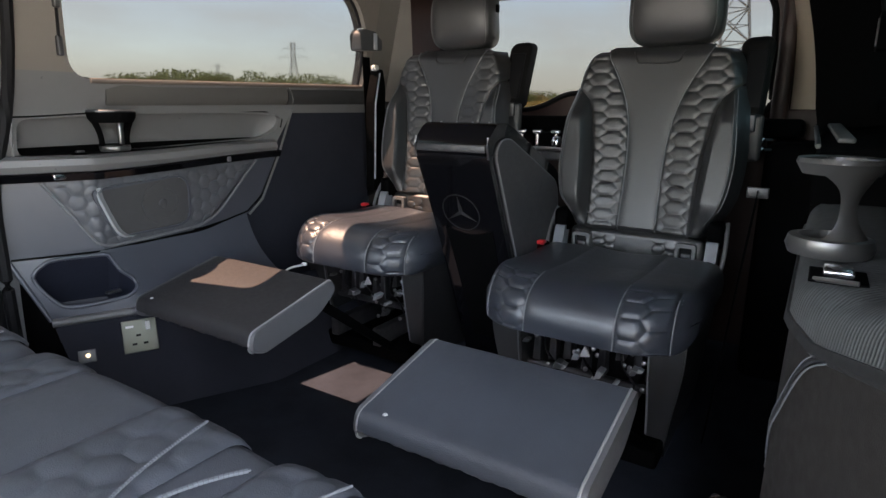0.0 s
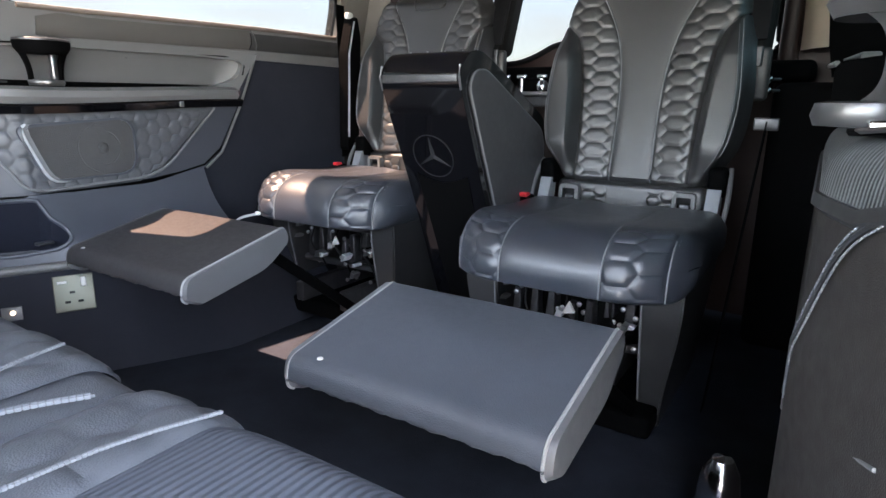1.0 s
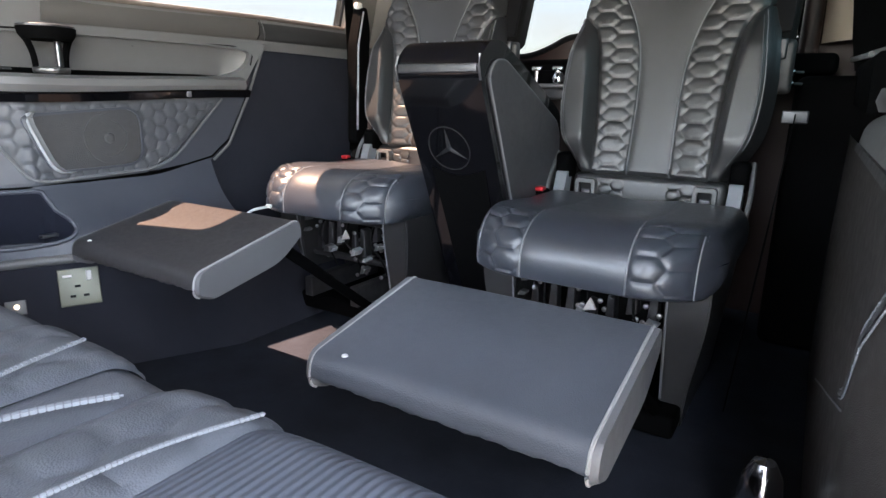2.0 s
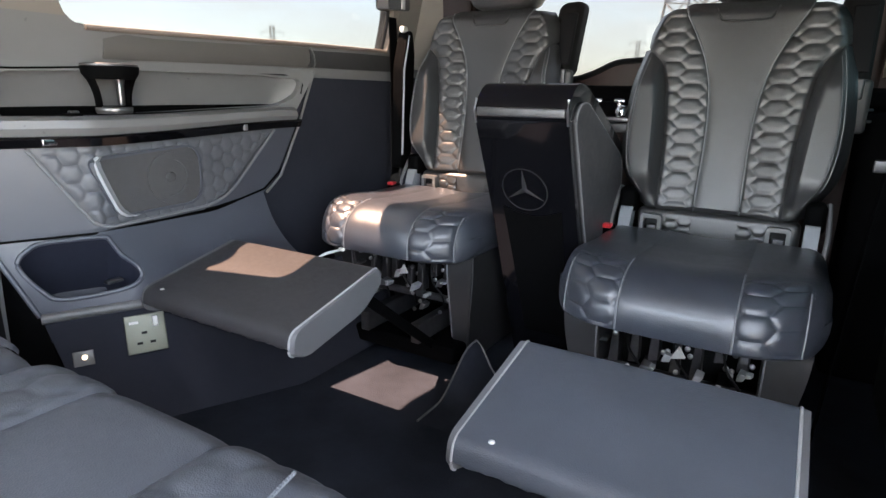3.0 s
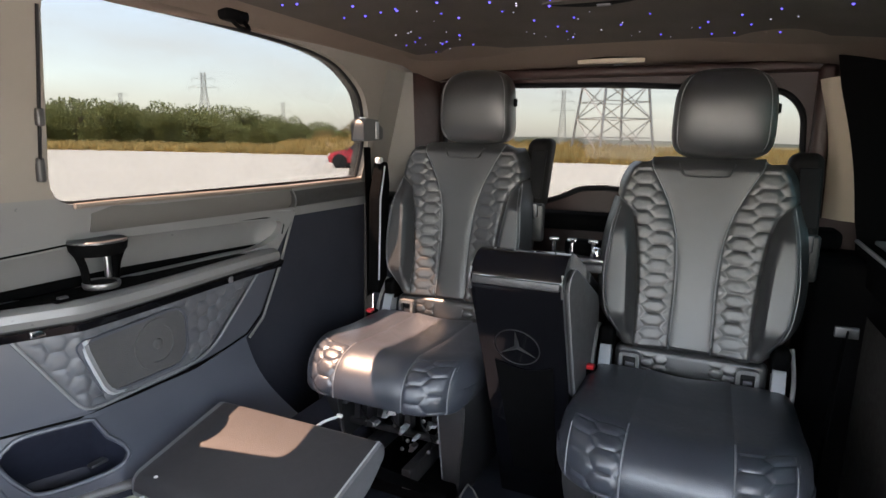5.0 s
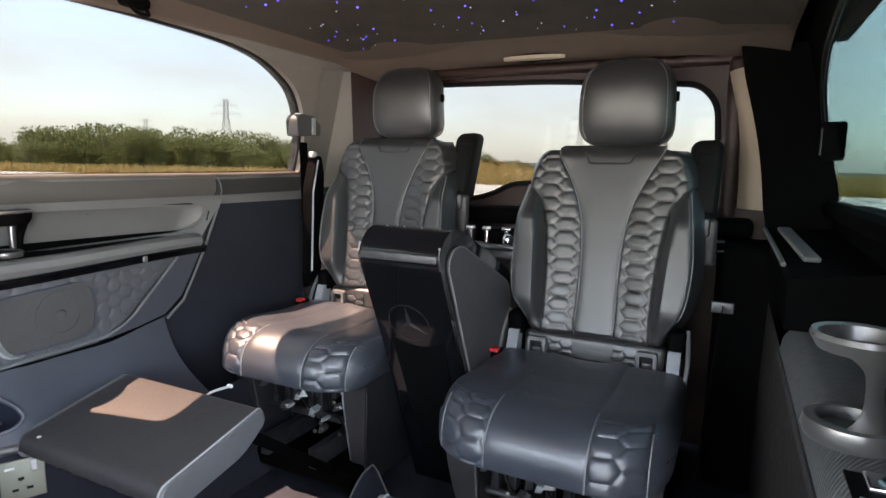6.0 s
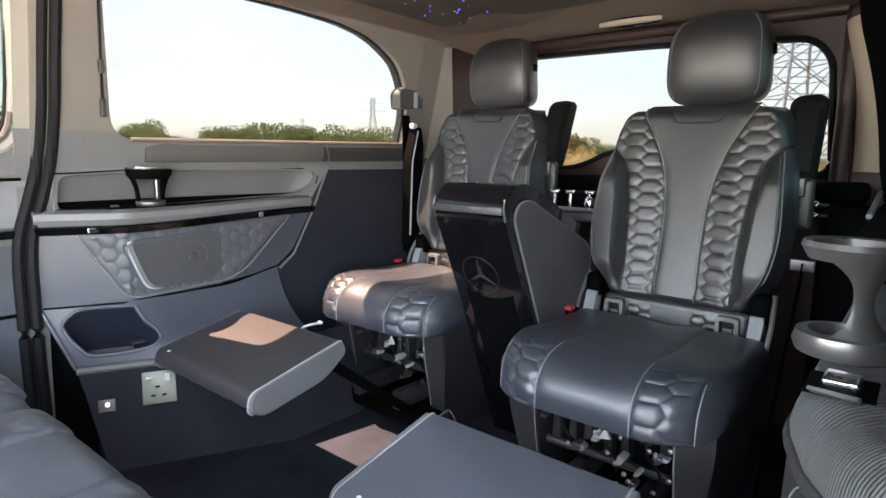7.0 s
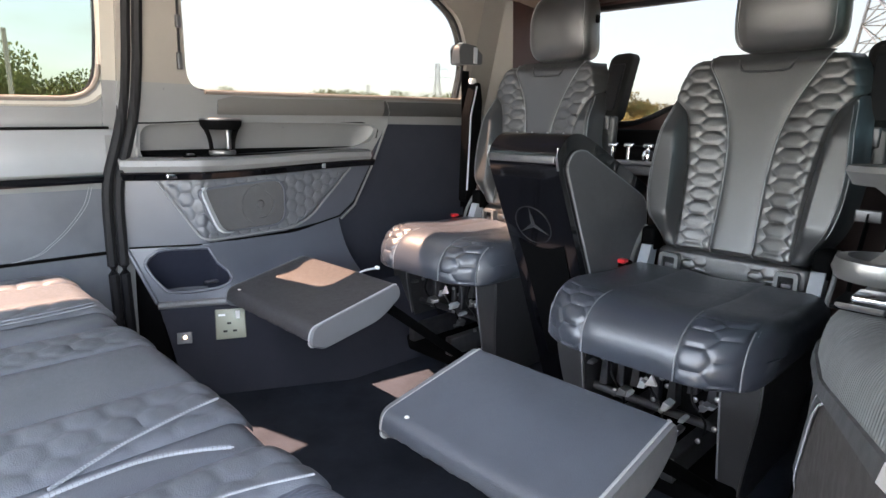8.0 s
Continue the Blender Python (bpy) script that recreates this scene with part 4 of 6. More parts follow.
part("lip", rbox((-0.021, -0.01, 0.0), (0.004, 0.02, 0.07), 0.0015, 2), STEEL, rguide)
two_tone(structure("pillar_b", loft([[Vector((x + lean(z), y, z)) for x, y in ((-0.96, 0.60), (-0.885, 0.60), (-0.885, 0.69), (-0.96, 0.69))] for z in (-0.08, 0.76, 0.862, 1.28)]), PANEL, "post behind the door seal, sun-lightened cream above grey", "pillar"), 0.862, DOOR_SUNLIT)
latch = thing("window_rail", "slim black rail with two clips on the window's front edge", "rail", at=(0, 0, 0))
edge_at = lambda z: Vector((wall_x(z, -1, 0.8) + 0.006, 0.800 - 0.06 * (z - 0.9), z))
part("rod", tube([edge_at(z) for z in (0.905, 1.0, 1.1, 1.235)], 0.0035), RUBBER, latch)
for z, h in ((0.925, 0.05), (1.03, 0.035)):
    part("clip", rbox(edge_at(z), (0.016, 0.014, h), 0.004, 2), PANEL_DARK, latch)

# ---------------------------------------------------------------- captain's seats
def back_half(z):
    return curve1([(0.405, 0.196), (0.44, 0.210), (0.475, 0.230), (0.50, 0.245), (0.53, 0.257), (0.58, 0.266), (0.65, 0.269), (0.72, 0.264), (0.78, 0.257), (0.84, 0.247), (0.89, 0.236), (0.93, 0.218), (0.95, 0.198), (0.963, 0.16)], z)


def back_v(z):
    return curve1([(0.41, 0.056), (0.60, 0.053), (0.70, 0.058), (0.76, 0.067), (0.82, 0.085), (0.88, 0.113), (0.935, 0.143), (0.963, 0.15)], z)


def back_q(z):
    return curve1([(0.41, 0.152), (0.58, 0.157), (0.70, 0.168), (0.80, 0.188), (0.83, 0.215), (0.85, 0.24)], z)


def back_y(x, z):
    w, q, a = back_half(z), min(back_q(z), back_half(z)), abs(x)
    amp = 0.040 * smooth01(0.42, 0.53, z) * (1 - smooth01(0.74, 0.84, z))
    y = 1.772 + (z - 0.40) * 0.205
    y -= amp * smooth01(q - 0.004, q + 0.026, a)
    y += 0.006 * amp / 0.040 * max(0.0, 1 - abs(a - q) / 0.010)
    y -= 0.012 * smooth01(0.06, 0.16, a)
    y += 0.058 * smooth01(w - 0.034, w + 0.004, a) ** 1.5
    y += 0.03 * smooth01(0.93, 0.965, z) + 0.02 * smooth01(0.43, 0.405, z)
    return y


def back_panel(lo, hi, z0, z1, nu, nz, puff, quilted=False):
    def pt(u, v):
        z = z0 + (z1 - z0) * v
        x = lo(z) + (hi(z) - lo(z)) * u
        k = max(0.0, 1 - abs(2 * u - 1) ** 6) * min(1.0, v * 40, (1 - v) * 40)
        h = puff * k + (quilt(abs(x) + 0.012, z, 0.058, 0.0385, 0.0034) * min(1.0, k * 2) if quilted else 0.0)
        return Vector((x, back_y(x, z) - h, z))
    return sheet(pt, nu, nz)


def cushion_fn(q):
    a = abs(q.x)
    y = q.y + 4.5 * max(0.0, a - 0.12) ** 2 * (1 - min(1.0, max(0.0, (q.y - 1.22) / 0.4)))
    top = smooth01(0.27, 0.36, q.z)
    z = q.z + top * (0.07 * max(-0.1, min(0.2, 1.42 - q.y)) - 0.010 * smooth01(0.0, 0.14, 0.14 - a) * smooth01(1.28, 1.40, q.y))
    return Vector((q.x, y, z))


NOSE_Y, NOSE_Z, NOSE_LOW, NOSE_TOP = 0.150, 0.092, 0.258, 0.376
NOSE = [(1.22, NOSE_LOW)] + [(1.22 + NOSE_Y * (1 - math.cos(a)), NOSE_TOP - NOSE_Z + NOSE_Z * math.sin(a)) for a in [0.5 * math.pi * k / 40 for k in range(41)]]
NOSE_AT = [0.0]
for (ya, za), (yb, zb) in zip(NOSE, NOSE[1:]):
    NOSE_AT.append(NOSE_AT[-1] + math.hypot(yb - ya, zb - za))


def front_path(s):
    """Up the cushion's front, over its long curved nose and back along the top; s in metres."""
    if s >= NOSE_AT[-1]:
        return NOSE[-1][0] + s - NOSE_AT[-1], NOSE_TOP
    k = next(k for k in range(len(NOSE) - 1) if s <= NOSE_AT[k + 1])
    t = (max(0.0, s) - NOSE_AT[k]) / (NOSE_AT[k + 1] - NOSE_AT[k])
    (ya, za), (yb, zb) = NOSE[k], NOSE[k + 1]
    return ya + (yb - ya) * t, za + (zb - za) * t


def cushion_body():
    """The cushion's body: the nose profile drawn across the seat, with rounded ends."""
    rim = [front_path(0.02 * k) for k in range(29)]
    rim += [(1.752, 0.365), (1.754, 0.30), (1.745, 0.256), (1.50, 0.252), (1.26, 0.252), (1.228, 0.254)]
    rings = []
    for k in range(-20, 21):
        x = 0.265 * math.sin(0.5 * math.pi * k / 20)
        e = max(0.0, abs(x) - 0.225) / 0.04
        inset = 0.045 * (1 - math.sqrt(max(0.0, 1 - e * e)))
        ring = []
        for y, z in rim:
            d = Vector((1.487 - y, 0.312 - z))
            d = Vector((math.copysign(min(abs(d.x), inset), d.x), math.copysign(min(abs(d.y), inset), d.y)))
            ring.append(cushion_fn(Vector((x, y + d.x, z + d.y))))
        rings.append(ring)
    return loft(rings)


def cushion_panel(x0, x1, s0, s1, nu, nv, puff, quilted=False, phase=0.0):
    def pt(u, v):
        x, s = x0 + (x1 - x0) * u, s0 + (s1 - s0) * v
        y, z = front_path(s)
        y2, z2 = front_path(s + 0.002)
        n = Vector((0, -(z2 - z), y2 - y)).normalized()
        k = max(0.0, 1 - abs(2 * u - 1) ** 8) * max(0.0, 1 - abs(2 * v - 1) ** 14)
        h = 0.001 + puff * k + (quilt(x - x0 + 0.028, s + phase, 0.058, 0.040, 0.0046) * min(1.0, 1.6 * k) if quilted else 0.0)
        return cushion_fn(Vector((x, y, z)) + n * h)
    return sheet(pt, nu, nv)


HINGE = mat("hinge_grey_plastic", (0.30, 0.32, 0.34), 0.5)


def captain_seat(at, label):
    seat = thing("captain_seat", label, "seat", "captain's seats", "", at)
    # backrest
    shell = []
    for z in [0.405, 0.42, 0.47, 0.55, 0.62, 0.69, 0.75, 0.80, 0.84, 0.87, 0.895, 0.915, 0.93, 0.942, 0.951, 0.958, 0.963]:
        w = back_half(z) - 0.006 - 0.035 * smooth01(0.89, 0.96, z)
        ring = []
        for k in range(24):
            a = 2 * math.pi * k / 24
            c, s = math.cos(a), math.sin(a)
            x = w * math.copysign(abs(c) ** 0.45, c)
            mid = 1.772 + (z - 0.40) * 0.205 + 0.068
            deep = 0.05 if z < 0.95 else 0.035
            ring.append(Vector((x, mid + deep * math.copysign(abs(s) ** 0.6, s), z)))
        shell.append(ring)
    part("backrest", loft(shell), LEATHER, seat, "black leather backrest shell")
    part("centre_panel", back_panel(lambda z: -back_v(z), back_v, 0.412, 0.962, 20, 60, 0.004), LEATHER, seat, "smooth waisted centre panel")
    for s in (-1, 1):
        inner = (lambda z, s=s: s * back_v(z))
        outer = (lambda z, s=s: s * min(back_q(z), back_half(z) + 0.002))
        part("quilted_panel", back_panel(inner, outer, 0.412, 0.948, 34, 150, 0.004, True), QUILT, seat, "honeycomb-quilted side panel")
        bol = (lambda z, s=s: s * (back_half(z) + 0.004))
        part("bolster", back_panel(outer, bol, 0.420, 0.842, 18, 60, 0.006), LEATHER, seat, "smooth side bolster")
        for z0, z1, f, off, r in ((0.415, 0.955, back_v, 0.0, 0.0022),):
            part("seam", tube([Vector((s * f(z), back_y(s * f(z), z) - 0.002, z)) for z in [z0 + (z1 - z0) * i / 40 for i in range(41)]], r), LEATHER_GREY, seat, "raised grey seam")
        part("bolster_seam", tube([Vector((s * (back_half(z) - 0.022), back_y(s * (back_half(z) - 0.022), z) - 0.006, z)) for z in [0.50 + 0.33 * i / 24 for i in range(25)]], 0.0018), LEATHER_GREY, seat, "raised seam along the bolster")
        part("stitching", stitches([Vector((s * (back_half(z) - 0.030), back_y(s * (back_half(z) - 0.030), z) - 0.0065, z)) for z in [0.46 + 0.36 * i / 20 for i in range(21)]], 0.007, 0.0008), THREAD, seat)
    part("pull_loop", tube(smooth_path([Vector((x, back_y(x, z) - 0.006, z)) for x, z in ((-0.072, 0.945), (-0.060, 0.918), (-0.04, 0.911), (0.04, 0.911), (0.06, 0.918), (0.072, 0.945))], 5), 0.0035), LEATHER, seat, "stitched pull loop")
    # headrest
    HW, HD, HH, HZ = 0.134, 0.066, 0.126, 1.086
    def head(x, z, front=True):
        """A point of the barrel-shaped headrest, crowned in front and rounded over the top."""
        k = z / HH
        p = 4.6 if z < 0 else 3.1
        reach = max(0.0, 1 - abs(k) ** p) ** (1 / p)
        wide = HW * reach * (1 - 0.03 * k)
        deep = HD * reach ** 0.8 * max(0.0, 1 - abs(x) ** 3.4) ** (1 / 3.4)
        return Vector((0.03 + x * wide, 1.925 + 0.025 * k * k + (-deep if front else 0.9 * deep), HZ + z))
    levels = [HH * math.sin(math.pi * (i / 28 - 0.5)) for i in range(1, 28)]
    turn = [math.pi * i / 20 for i in range(20)]
    hr = part("headrest", loft([[head(math.cos(a), z) for a in turn] + [head(-math.cos(a), z, False) for a in turn] for z in levels]), LEATHER, seat, "rounded black leather headrest")
    for s in (-1, 1):
        part("seam", tube([head(s * 0.86, z) + Vector((0, -0.0008, 0)) for z in [-0.105 + 0.21 * i / 20 for i in range(21)]], 0.0014), LEATHER_GREY, hr)
        part("post", cyl((0.03 + s * 0.07, 1.925, 0.93), (0.03 + s * 0.07, 1.925, 0.98), 0.007), STEEL, hr, "dark steel post")
    part("height_button", rbox((0.030 + 0.134, 1.93, 1.10), (0.014, 0.02, 0.028), 0.005, 2), BLACK_TRIM, hr)
    # cushion
    part("cushion", cushion_body(), LEATHER_SEAT, seat, "black leather cushion")
    part("centre_panel", cushion_panel(-0.103, 0.111, 0.0, 0.58, 20, 60, 0.005), LEATHER_SEAT, seat, "smooth cushion panel")
    for x0, x1 in ((-0.226, -0.103), (0.111, 0.224)):
        part("quilted_panel", cushion_panel(x0, x1, 0.0, 0.165, 40, 60, 0.003, True, 0.01), LEATHER_SEAT, seat, "honeycomb-quilted front corner")
        part("side_panel", cushion_panel(x0, x1, 0.165, 0.56, 8, 30, 0.003), LEATHER_SEAT, seat)
    for x in (-0.103, 0.111, 0.224, -0.226):
        end = 0.19 if abs(x) < 0.2 else 0.125
        pts = []
        for i in range(25):
            y, z = front_path(end * i / 24)
            pts.append(cushion_fn(Vector((x, y - 0.002, z + 0.001))))
        part("seam", tube(pts, 0.0019), LEATHER_GREY, seat, "raised grey seam")
    for dx in (0.228, 0.236):
        pts = []
        for i in range(20):
            y, z = front_path(0.115 + 0.30 * i / 19)
            pts.append(cushion_fn(Vector((dx, y, z - 0.006 - (dx - 0.228) * 0.5))) + Vector((0.001, 0, 0.004)))
        part("stitching", stitches(pts, 0.007, 0.0009), THREAD, seat, "pale double stitching")
    # panel between cushion and backrest
    part("lower_back", rbox((0.0, 1.790, 0.372), (0.40, 0.05, 0.09), 0.018, 4), LEATHER, seat)
    part("quilted_panel", sheet(lambda u, v: Vector((-0.125 + 0.07 * u, 1.764 - quilt(0.07 * u - 0.0175, 0.06 * v, 0.035, 0.030, 0.005) * math.sin(math.pi * v), 0.345 + 0.06 * v)), 24, 20), QUILT, seat)
    part("quilted_panel", sheet(lambda u, v: Vector((0.055 + 0.07 * u, 1.764 - quilt(0.07 * u - 0.0175, 0.06 * v, 0.035, 0.030, 0.005) * math.sin(math.pi * v), 0.345 + 0.06 * v)), 24, 20), QUILT, seat)
    for x in (-0.156, 0.152):
        g = part("child_seat_anchor", pierced(round_poly([(x - 0.028, 0.318), (x + 0.028, 0.318), (x + 0.028, 0.404), (x - 0.028, 0.404)], 0.012), [round_poly([(x - 0.018, 0.328), (x + 0.018, 0.328), (x + 0.018, 0.393), (x - 0.018, 0.393)], 0.005)],
                                          lambda p: Vector((p[0], 1.742, p[1])), lambda p: Vector((0, 0.03, 0))), PANEL, seat, "grey anchor frame")
        part("socket", rbox((x, 1.764, 0.36), (0.036, 0.02, 0.066), 0.002, 2), RUBBER, g)
        part("flap", rbox((x + 0.002, 1.750, 0.366), (0.026, 0.008, 0.018), 0.003, 2), STEEL, g)
        part("tag", spin([(0.007, 0.0), (0.006, -0.003), (0.001, -0.004)], (x, 1.746, 0.342), 12, "y"), WHITE_PLASTIC, g, "white tag")
    for s in (-1, 1):
        part("hinge_plate", prism(round_poly([(1.695, 0.315), (1.755, 0.315), (1.775, 0.42), (1.735, 0.42)], 0.006), "x", s * 0.222 - 0.016, s * 0.222 + 0.016, 0.004), HINGE, seat, "pale grey hinge plate")
        part("hinge_cover", rbox((s * 0.225, 1.775, 0.435), (0.045, 0.07, 0.075), 0.015, 3), BLACK_TRIM, seat)
        part("strap", tube(smooth_path([(s * 0.252, 1.70, 0.33), (s * 0.256, 1.73, 0.40), (s * 0.25, 1.78, 0.47)]), 0.006), PANEL, seat)
    b = part("buckle", rbox((-0.248, 1.665, 0.352), (0.03, 0.045, 0.05), 0.008, 3), BLACK_TRIM, seat, "seat-belt buckle")
    part("button", rbox((-0.248, 1.650, 0.378), (0.024, 0.026, 0.012), 0.004, 2), RED, b, "red button")
    # raised armrest
    arm = part("armrest", rbox((0.250, 1.955, 0.862), (0.086, 0.088, 0.24), 0.026, 6, (1, 1, 3), lambda q: Vector((q.x + 0.02 * (q.z - 0.9), q.y + (q.z - 0.862) * 0.36, q.z - 0.10 * max(0.0, 0.250 - q.x) * smooth01(0.9, 0.97, q.z)))), ARM_BLACK, seat, "charcoal armrest folded upright")
    part("underside", rbox((0.258, 1.908, 0.862), (0.052, 0.012, 0.16), 0.005, 2, (1, 1, 1), lambda q: Vector((q.x, q.y + (q.z - 0.862) * 0.36 - 0.001, q.z))), RUBBER, arm)
    part("belt_tongue", rbox((0.258, 1.868, 0.742), (0.04, 0.012, 0.05), 0.005, 2), STEEL, seat, "dull silver belt tongue")
    part("belt_cover", rbox((0.262, 1.885, 0.70), (0.07, 0.03, 0.13), 0.012, 3), PANEL_DARK, seat, "dark belt outlet")
    # pedestal
    for s in (-1, 1):
        side = prism([tuple(p) for p in smooth_path([Vector(p) for p in ((1.33, 0.262), (1.335, 0.20), (1.352, 0.10), (1.375, 0.004), (1.385, FLOOR - 0.028))], 5)] + [(1.76, FLOOR - 0.028), (1.76, 0.262)], "x", s * 0.205 - 0.042, s * 0.205 + 0.042, 0.026, 4)
        for v in side.verts:
            # the covered sides draw in towards the floor
            if s * v.co.x > 0.205:
                v.co.x -= s * 0.034 * smooth01(0.24, FLOOR, v.co.z)
        part("pedestal_side", side, LEATHER, seat, "leather-covered pedestal side")
        part("trim_strip", tube(smooth_path([(s * 0.168, 1.328, 0.255), (s * 0.168, 1.333, 0.19), (s * 0.168, 1.352, 0.09), (s * 0.168, 1.37, 0.0)]), 0.0022), LEATHER_GREY, seat)
    part("base_plate", rbox((0, 1.53, FLOOR + 0.026), (0.42, 0.44, 0.05), 0.01, 2), BLACK_TRIM, seat)
    part("back_plate", rbox((0, 1.62, 0.12), (0.34, 0.02, 0.27), 0.005, 2), RUBBER, seat)
    part("cross_bar", cyl((-0.165, 1.40, 0.10), (0.165, 1.40, 0.10), 0.011), STEEL, seat)
    part("cross_bar", cyl((-0.165, 1.37, 0.225), (0.165, 1.37, 0.225), 0.009), STEEL, seat)
    part("slide_rail", rbox((-0.09, 1.45, 0.02), (0.03, 0.32, 0.06), 0.004, 2), STEEL, seat)
    part("slide_rail", rbox((0.09, 1.45, 0.02), (0.03, 0.32, 0.06), 0.004, 2), STEEL, seat)
    r = random.Random(3)
    for k in range(7):
        x, z = -0.14 + 0.045 * k, r.uniform(0.13, 0.20)
        part("bracket", prism([(x - 0.012, z - 0.04), (x + 0.012, z - 0.035), (x + 0.009, z + 0.045), (x - 0.006, z + 0.05)], "y", 1.385 + 0.02 * r.random(), 1.395 + 0.03, 0.002, 1), STEEL, seat)
    for k in range(26):
        x, z = r.uniform(-0.15, 0.15), r.uniform(0.05, 0.24)
        part("bolt", spin([(0.006, 0.0), (0.006, -0.005), (0.003, -0.007), (0.001, -0.007)], (x, 1.375 + 0.03 * r.random(), z), 8, "y"), SATIN, seat)
    for k in range(11):
        x, z, w = r.uniform(-0.16, 0.15), r.uniform(0.08, 0.24), r.uniform(0.006, 0.014)
        h = w * r.uniform(0.5, 1.3)
        part("fitting", prism([(x - w, z - h), (x + w * r.uniform(0.2, 1.0), z - h * 0.7), (x + w, z + h * 0.6), (x - w * 0.4, z + h)], "y", 1.335 + 0.03 * r.random(), 1.372, 0.0015, 1), PLATE_GREY if k % 2 else SATIN, seat, "small pale fitting")
    for k in range(3):
        x = -0.12 + 0.1 * k
        part("cable", tube(smooth_path([(x, 1.42, 0.24), (x + 0.02, 1.36, 0.17), (x + 0.05, 1.37, 0.12), (x + 0.03, 1.42, 0.06)]), 0.003), RUBBER, seat)
    part("clip", prism([(-0.01, 0.165), (0.022, 0.172), (0.006, 0.198)], "y", 1.352, 1.360, 0.002, 1), WHITE_PLASTIC, seat, "white plastic clip")
    part("clip", rbox((0.085, 1.345, 0.236), (0.035, 0.01, 0.012), 0.003, 2), WHITE_PLASTIC, seat, "white plastic clip")
    return seat


seat_r = captain_seat((0.40, 0, 0), "black leather captain's seat with honeycomb-quilted panels beside the open door")
seat_l = copy_thing(seat_r, pose(-0.386, 0.098, 0.030))
tagged(seat_l, "black leather captain's seat with quilted panels, partly sunlit by the wall")
# slim folded armrest on the wall side
slim = thing("folded_armrest", "slim dark armrest with a pale edge, folded upright", "armrest", at=(-0.665, 1.83, 0.55))
part("body", prism(round_poly([(-0.01, -0.10), (0.05, -0.10), (0.075, 0.30), (0.06, 0.37), (0.035, 0.37), (0.0, 0.25)], 0.02), "x", -0.02, 0.02, 0.008, 3), BLACK_TRIM, slim)
part("edge", tube([(0.021, -0.004, -0.05), (0.021, 0.008, 0.24), (0.019, 0.04, 0.355)], 0.004), PLATE_GREY, slim, "pale grey edge")
part("knob", rbox((0.0, 0.035, 0.375), (0.022, 0.03, 0.022), 0.008, 3), WHITE_PLASTIC, slim, "pale knob")


# ---------------------------------------------------------------- footrests
def footrest(x0, x1, y0, y1, z1, k, label, pad, ends=(-1, 1)):
    w = x1 - x0
    f = thing("footrest", label, "footrest", "footrests", "", ((x0 + x1) / 2, (y0 + y1) / 2, z1))
    d = (y1 - y0) / 2
    zt = lambda y: -k * (d - y)
    prof = round_poly([(-d, zt(-d) - 0.006), (d, zt(d)), (d + 0.012, zt(d) - 0.035), (d * 0.55, zt(d) - 0.088), (-d * 0.75, zt(-d) - 0.066), (-d - 0.006, zt(-d) - 0.05)], [0.022, 0.012, 0.02, 0.03, 0.01, 0.015], 5)

    def swell(bm):
        for v in bm.verts:
            a = max(0.0, 1 - (abs(v.co.x) / (w / 2)) ** 4)
            b = max(0.0, 1 - (abs(v.co.y) / d) ** 4)
            if v.co.z > zt(v.co.y) - 0.012:
                v.co.z += 0.007 * a * b
        return bm
    pad_prof = round_poly([(-d, zt(-d) - 0.004), (d, zt(d)), (d + 0.012, zt(d) - 0.035), (d * 0.55, zt(d) - 0.080), (-d * 0.70, zt(-d) - 0.046), (-d - 0.006, zt(-d) - 0.040)], [0.036, 0.012, 0.02, 0.03, 0.01, 0.010], 6)
    slices = [-w / 2 + 0.014 + (w - 0.028) * i / 40 for i in range(41)]
    top = loft([[Vector((x, p[0], p[1] + (0.0022 * math.sin(x * 151) * math.sin(x * 67 + 1) if p[1] < zt(-d) - 0.03 and p[0] < 0 else 0.0))) for p in pad_prof] for x in slices])
    part("cushion", swell(top), pad, f, "dark leather pad with scuffed underside")
    for s in (-1, 1):
        part("end_panel", loft([[Vector((s * (w / 2 - 0.014 + t), *(Vector(p) * g))) for p in [(q[0] - 0.0, q[1]) for q in prof]] for t, g in ((0.0, 1.0), (0.006, 0.995), (0.013, 0.965))]), END_GREY, f, "smooth grey leather end")
        if s in ends:
            part("piping", tube([Vector((s * (w / 2 - 0.012), *p)) for p in prof[:10]], 0.0026), PIPING, f, "pale piping")
            part("piping", tube([Vector((s * (w / 2 - 0.012), *p)) for p in (prof[-6:] + prof[:1])], 0.0026), PIPING, f, "pale piping")
        part("bracket", prism([(d - 0.03, zt(d) - 0.07), (d + 0.36, FLOOR + 0.03 - z1), (d + 0.37, FLOOR + 0.055 - z1), (d - 0.01, zt(d) - 0.05)], "x", s * (w / 2 - 0.06) - 0.004, s * (w / 2 - 0.06) + 0.004, 0.002, 1), BLACK_TRIM, f, "dark steel hinge arm")
    part("stud", spin([(0.005, 0.0), (0.004, 0.002), (0.001, 0.003)], (-w / 2 + 0.065, -d + 0.012, zt(-d) + 0.003), 10), WHITE_PLASTIC, f, "small pale stud")
    return f


footrest(0.200, 0.630, 0.715, 0.975, 0.306, 0.19, "dark blue-black leather footrest with pale piping, folded out over the carpet", FOOT_PAD_LIT)
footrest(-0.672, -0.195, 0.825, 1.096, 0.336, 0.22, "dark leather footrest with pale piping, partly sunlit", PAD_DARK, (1,))

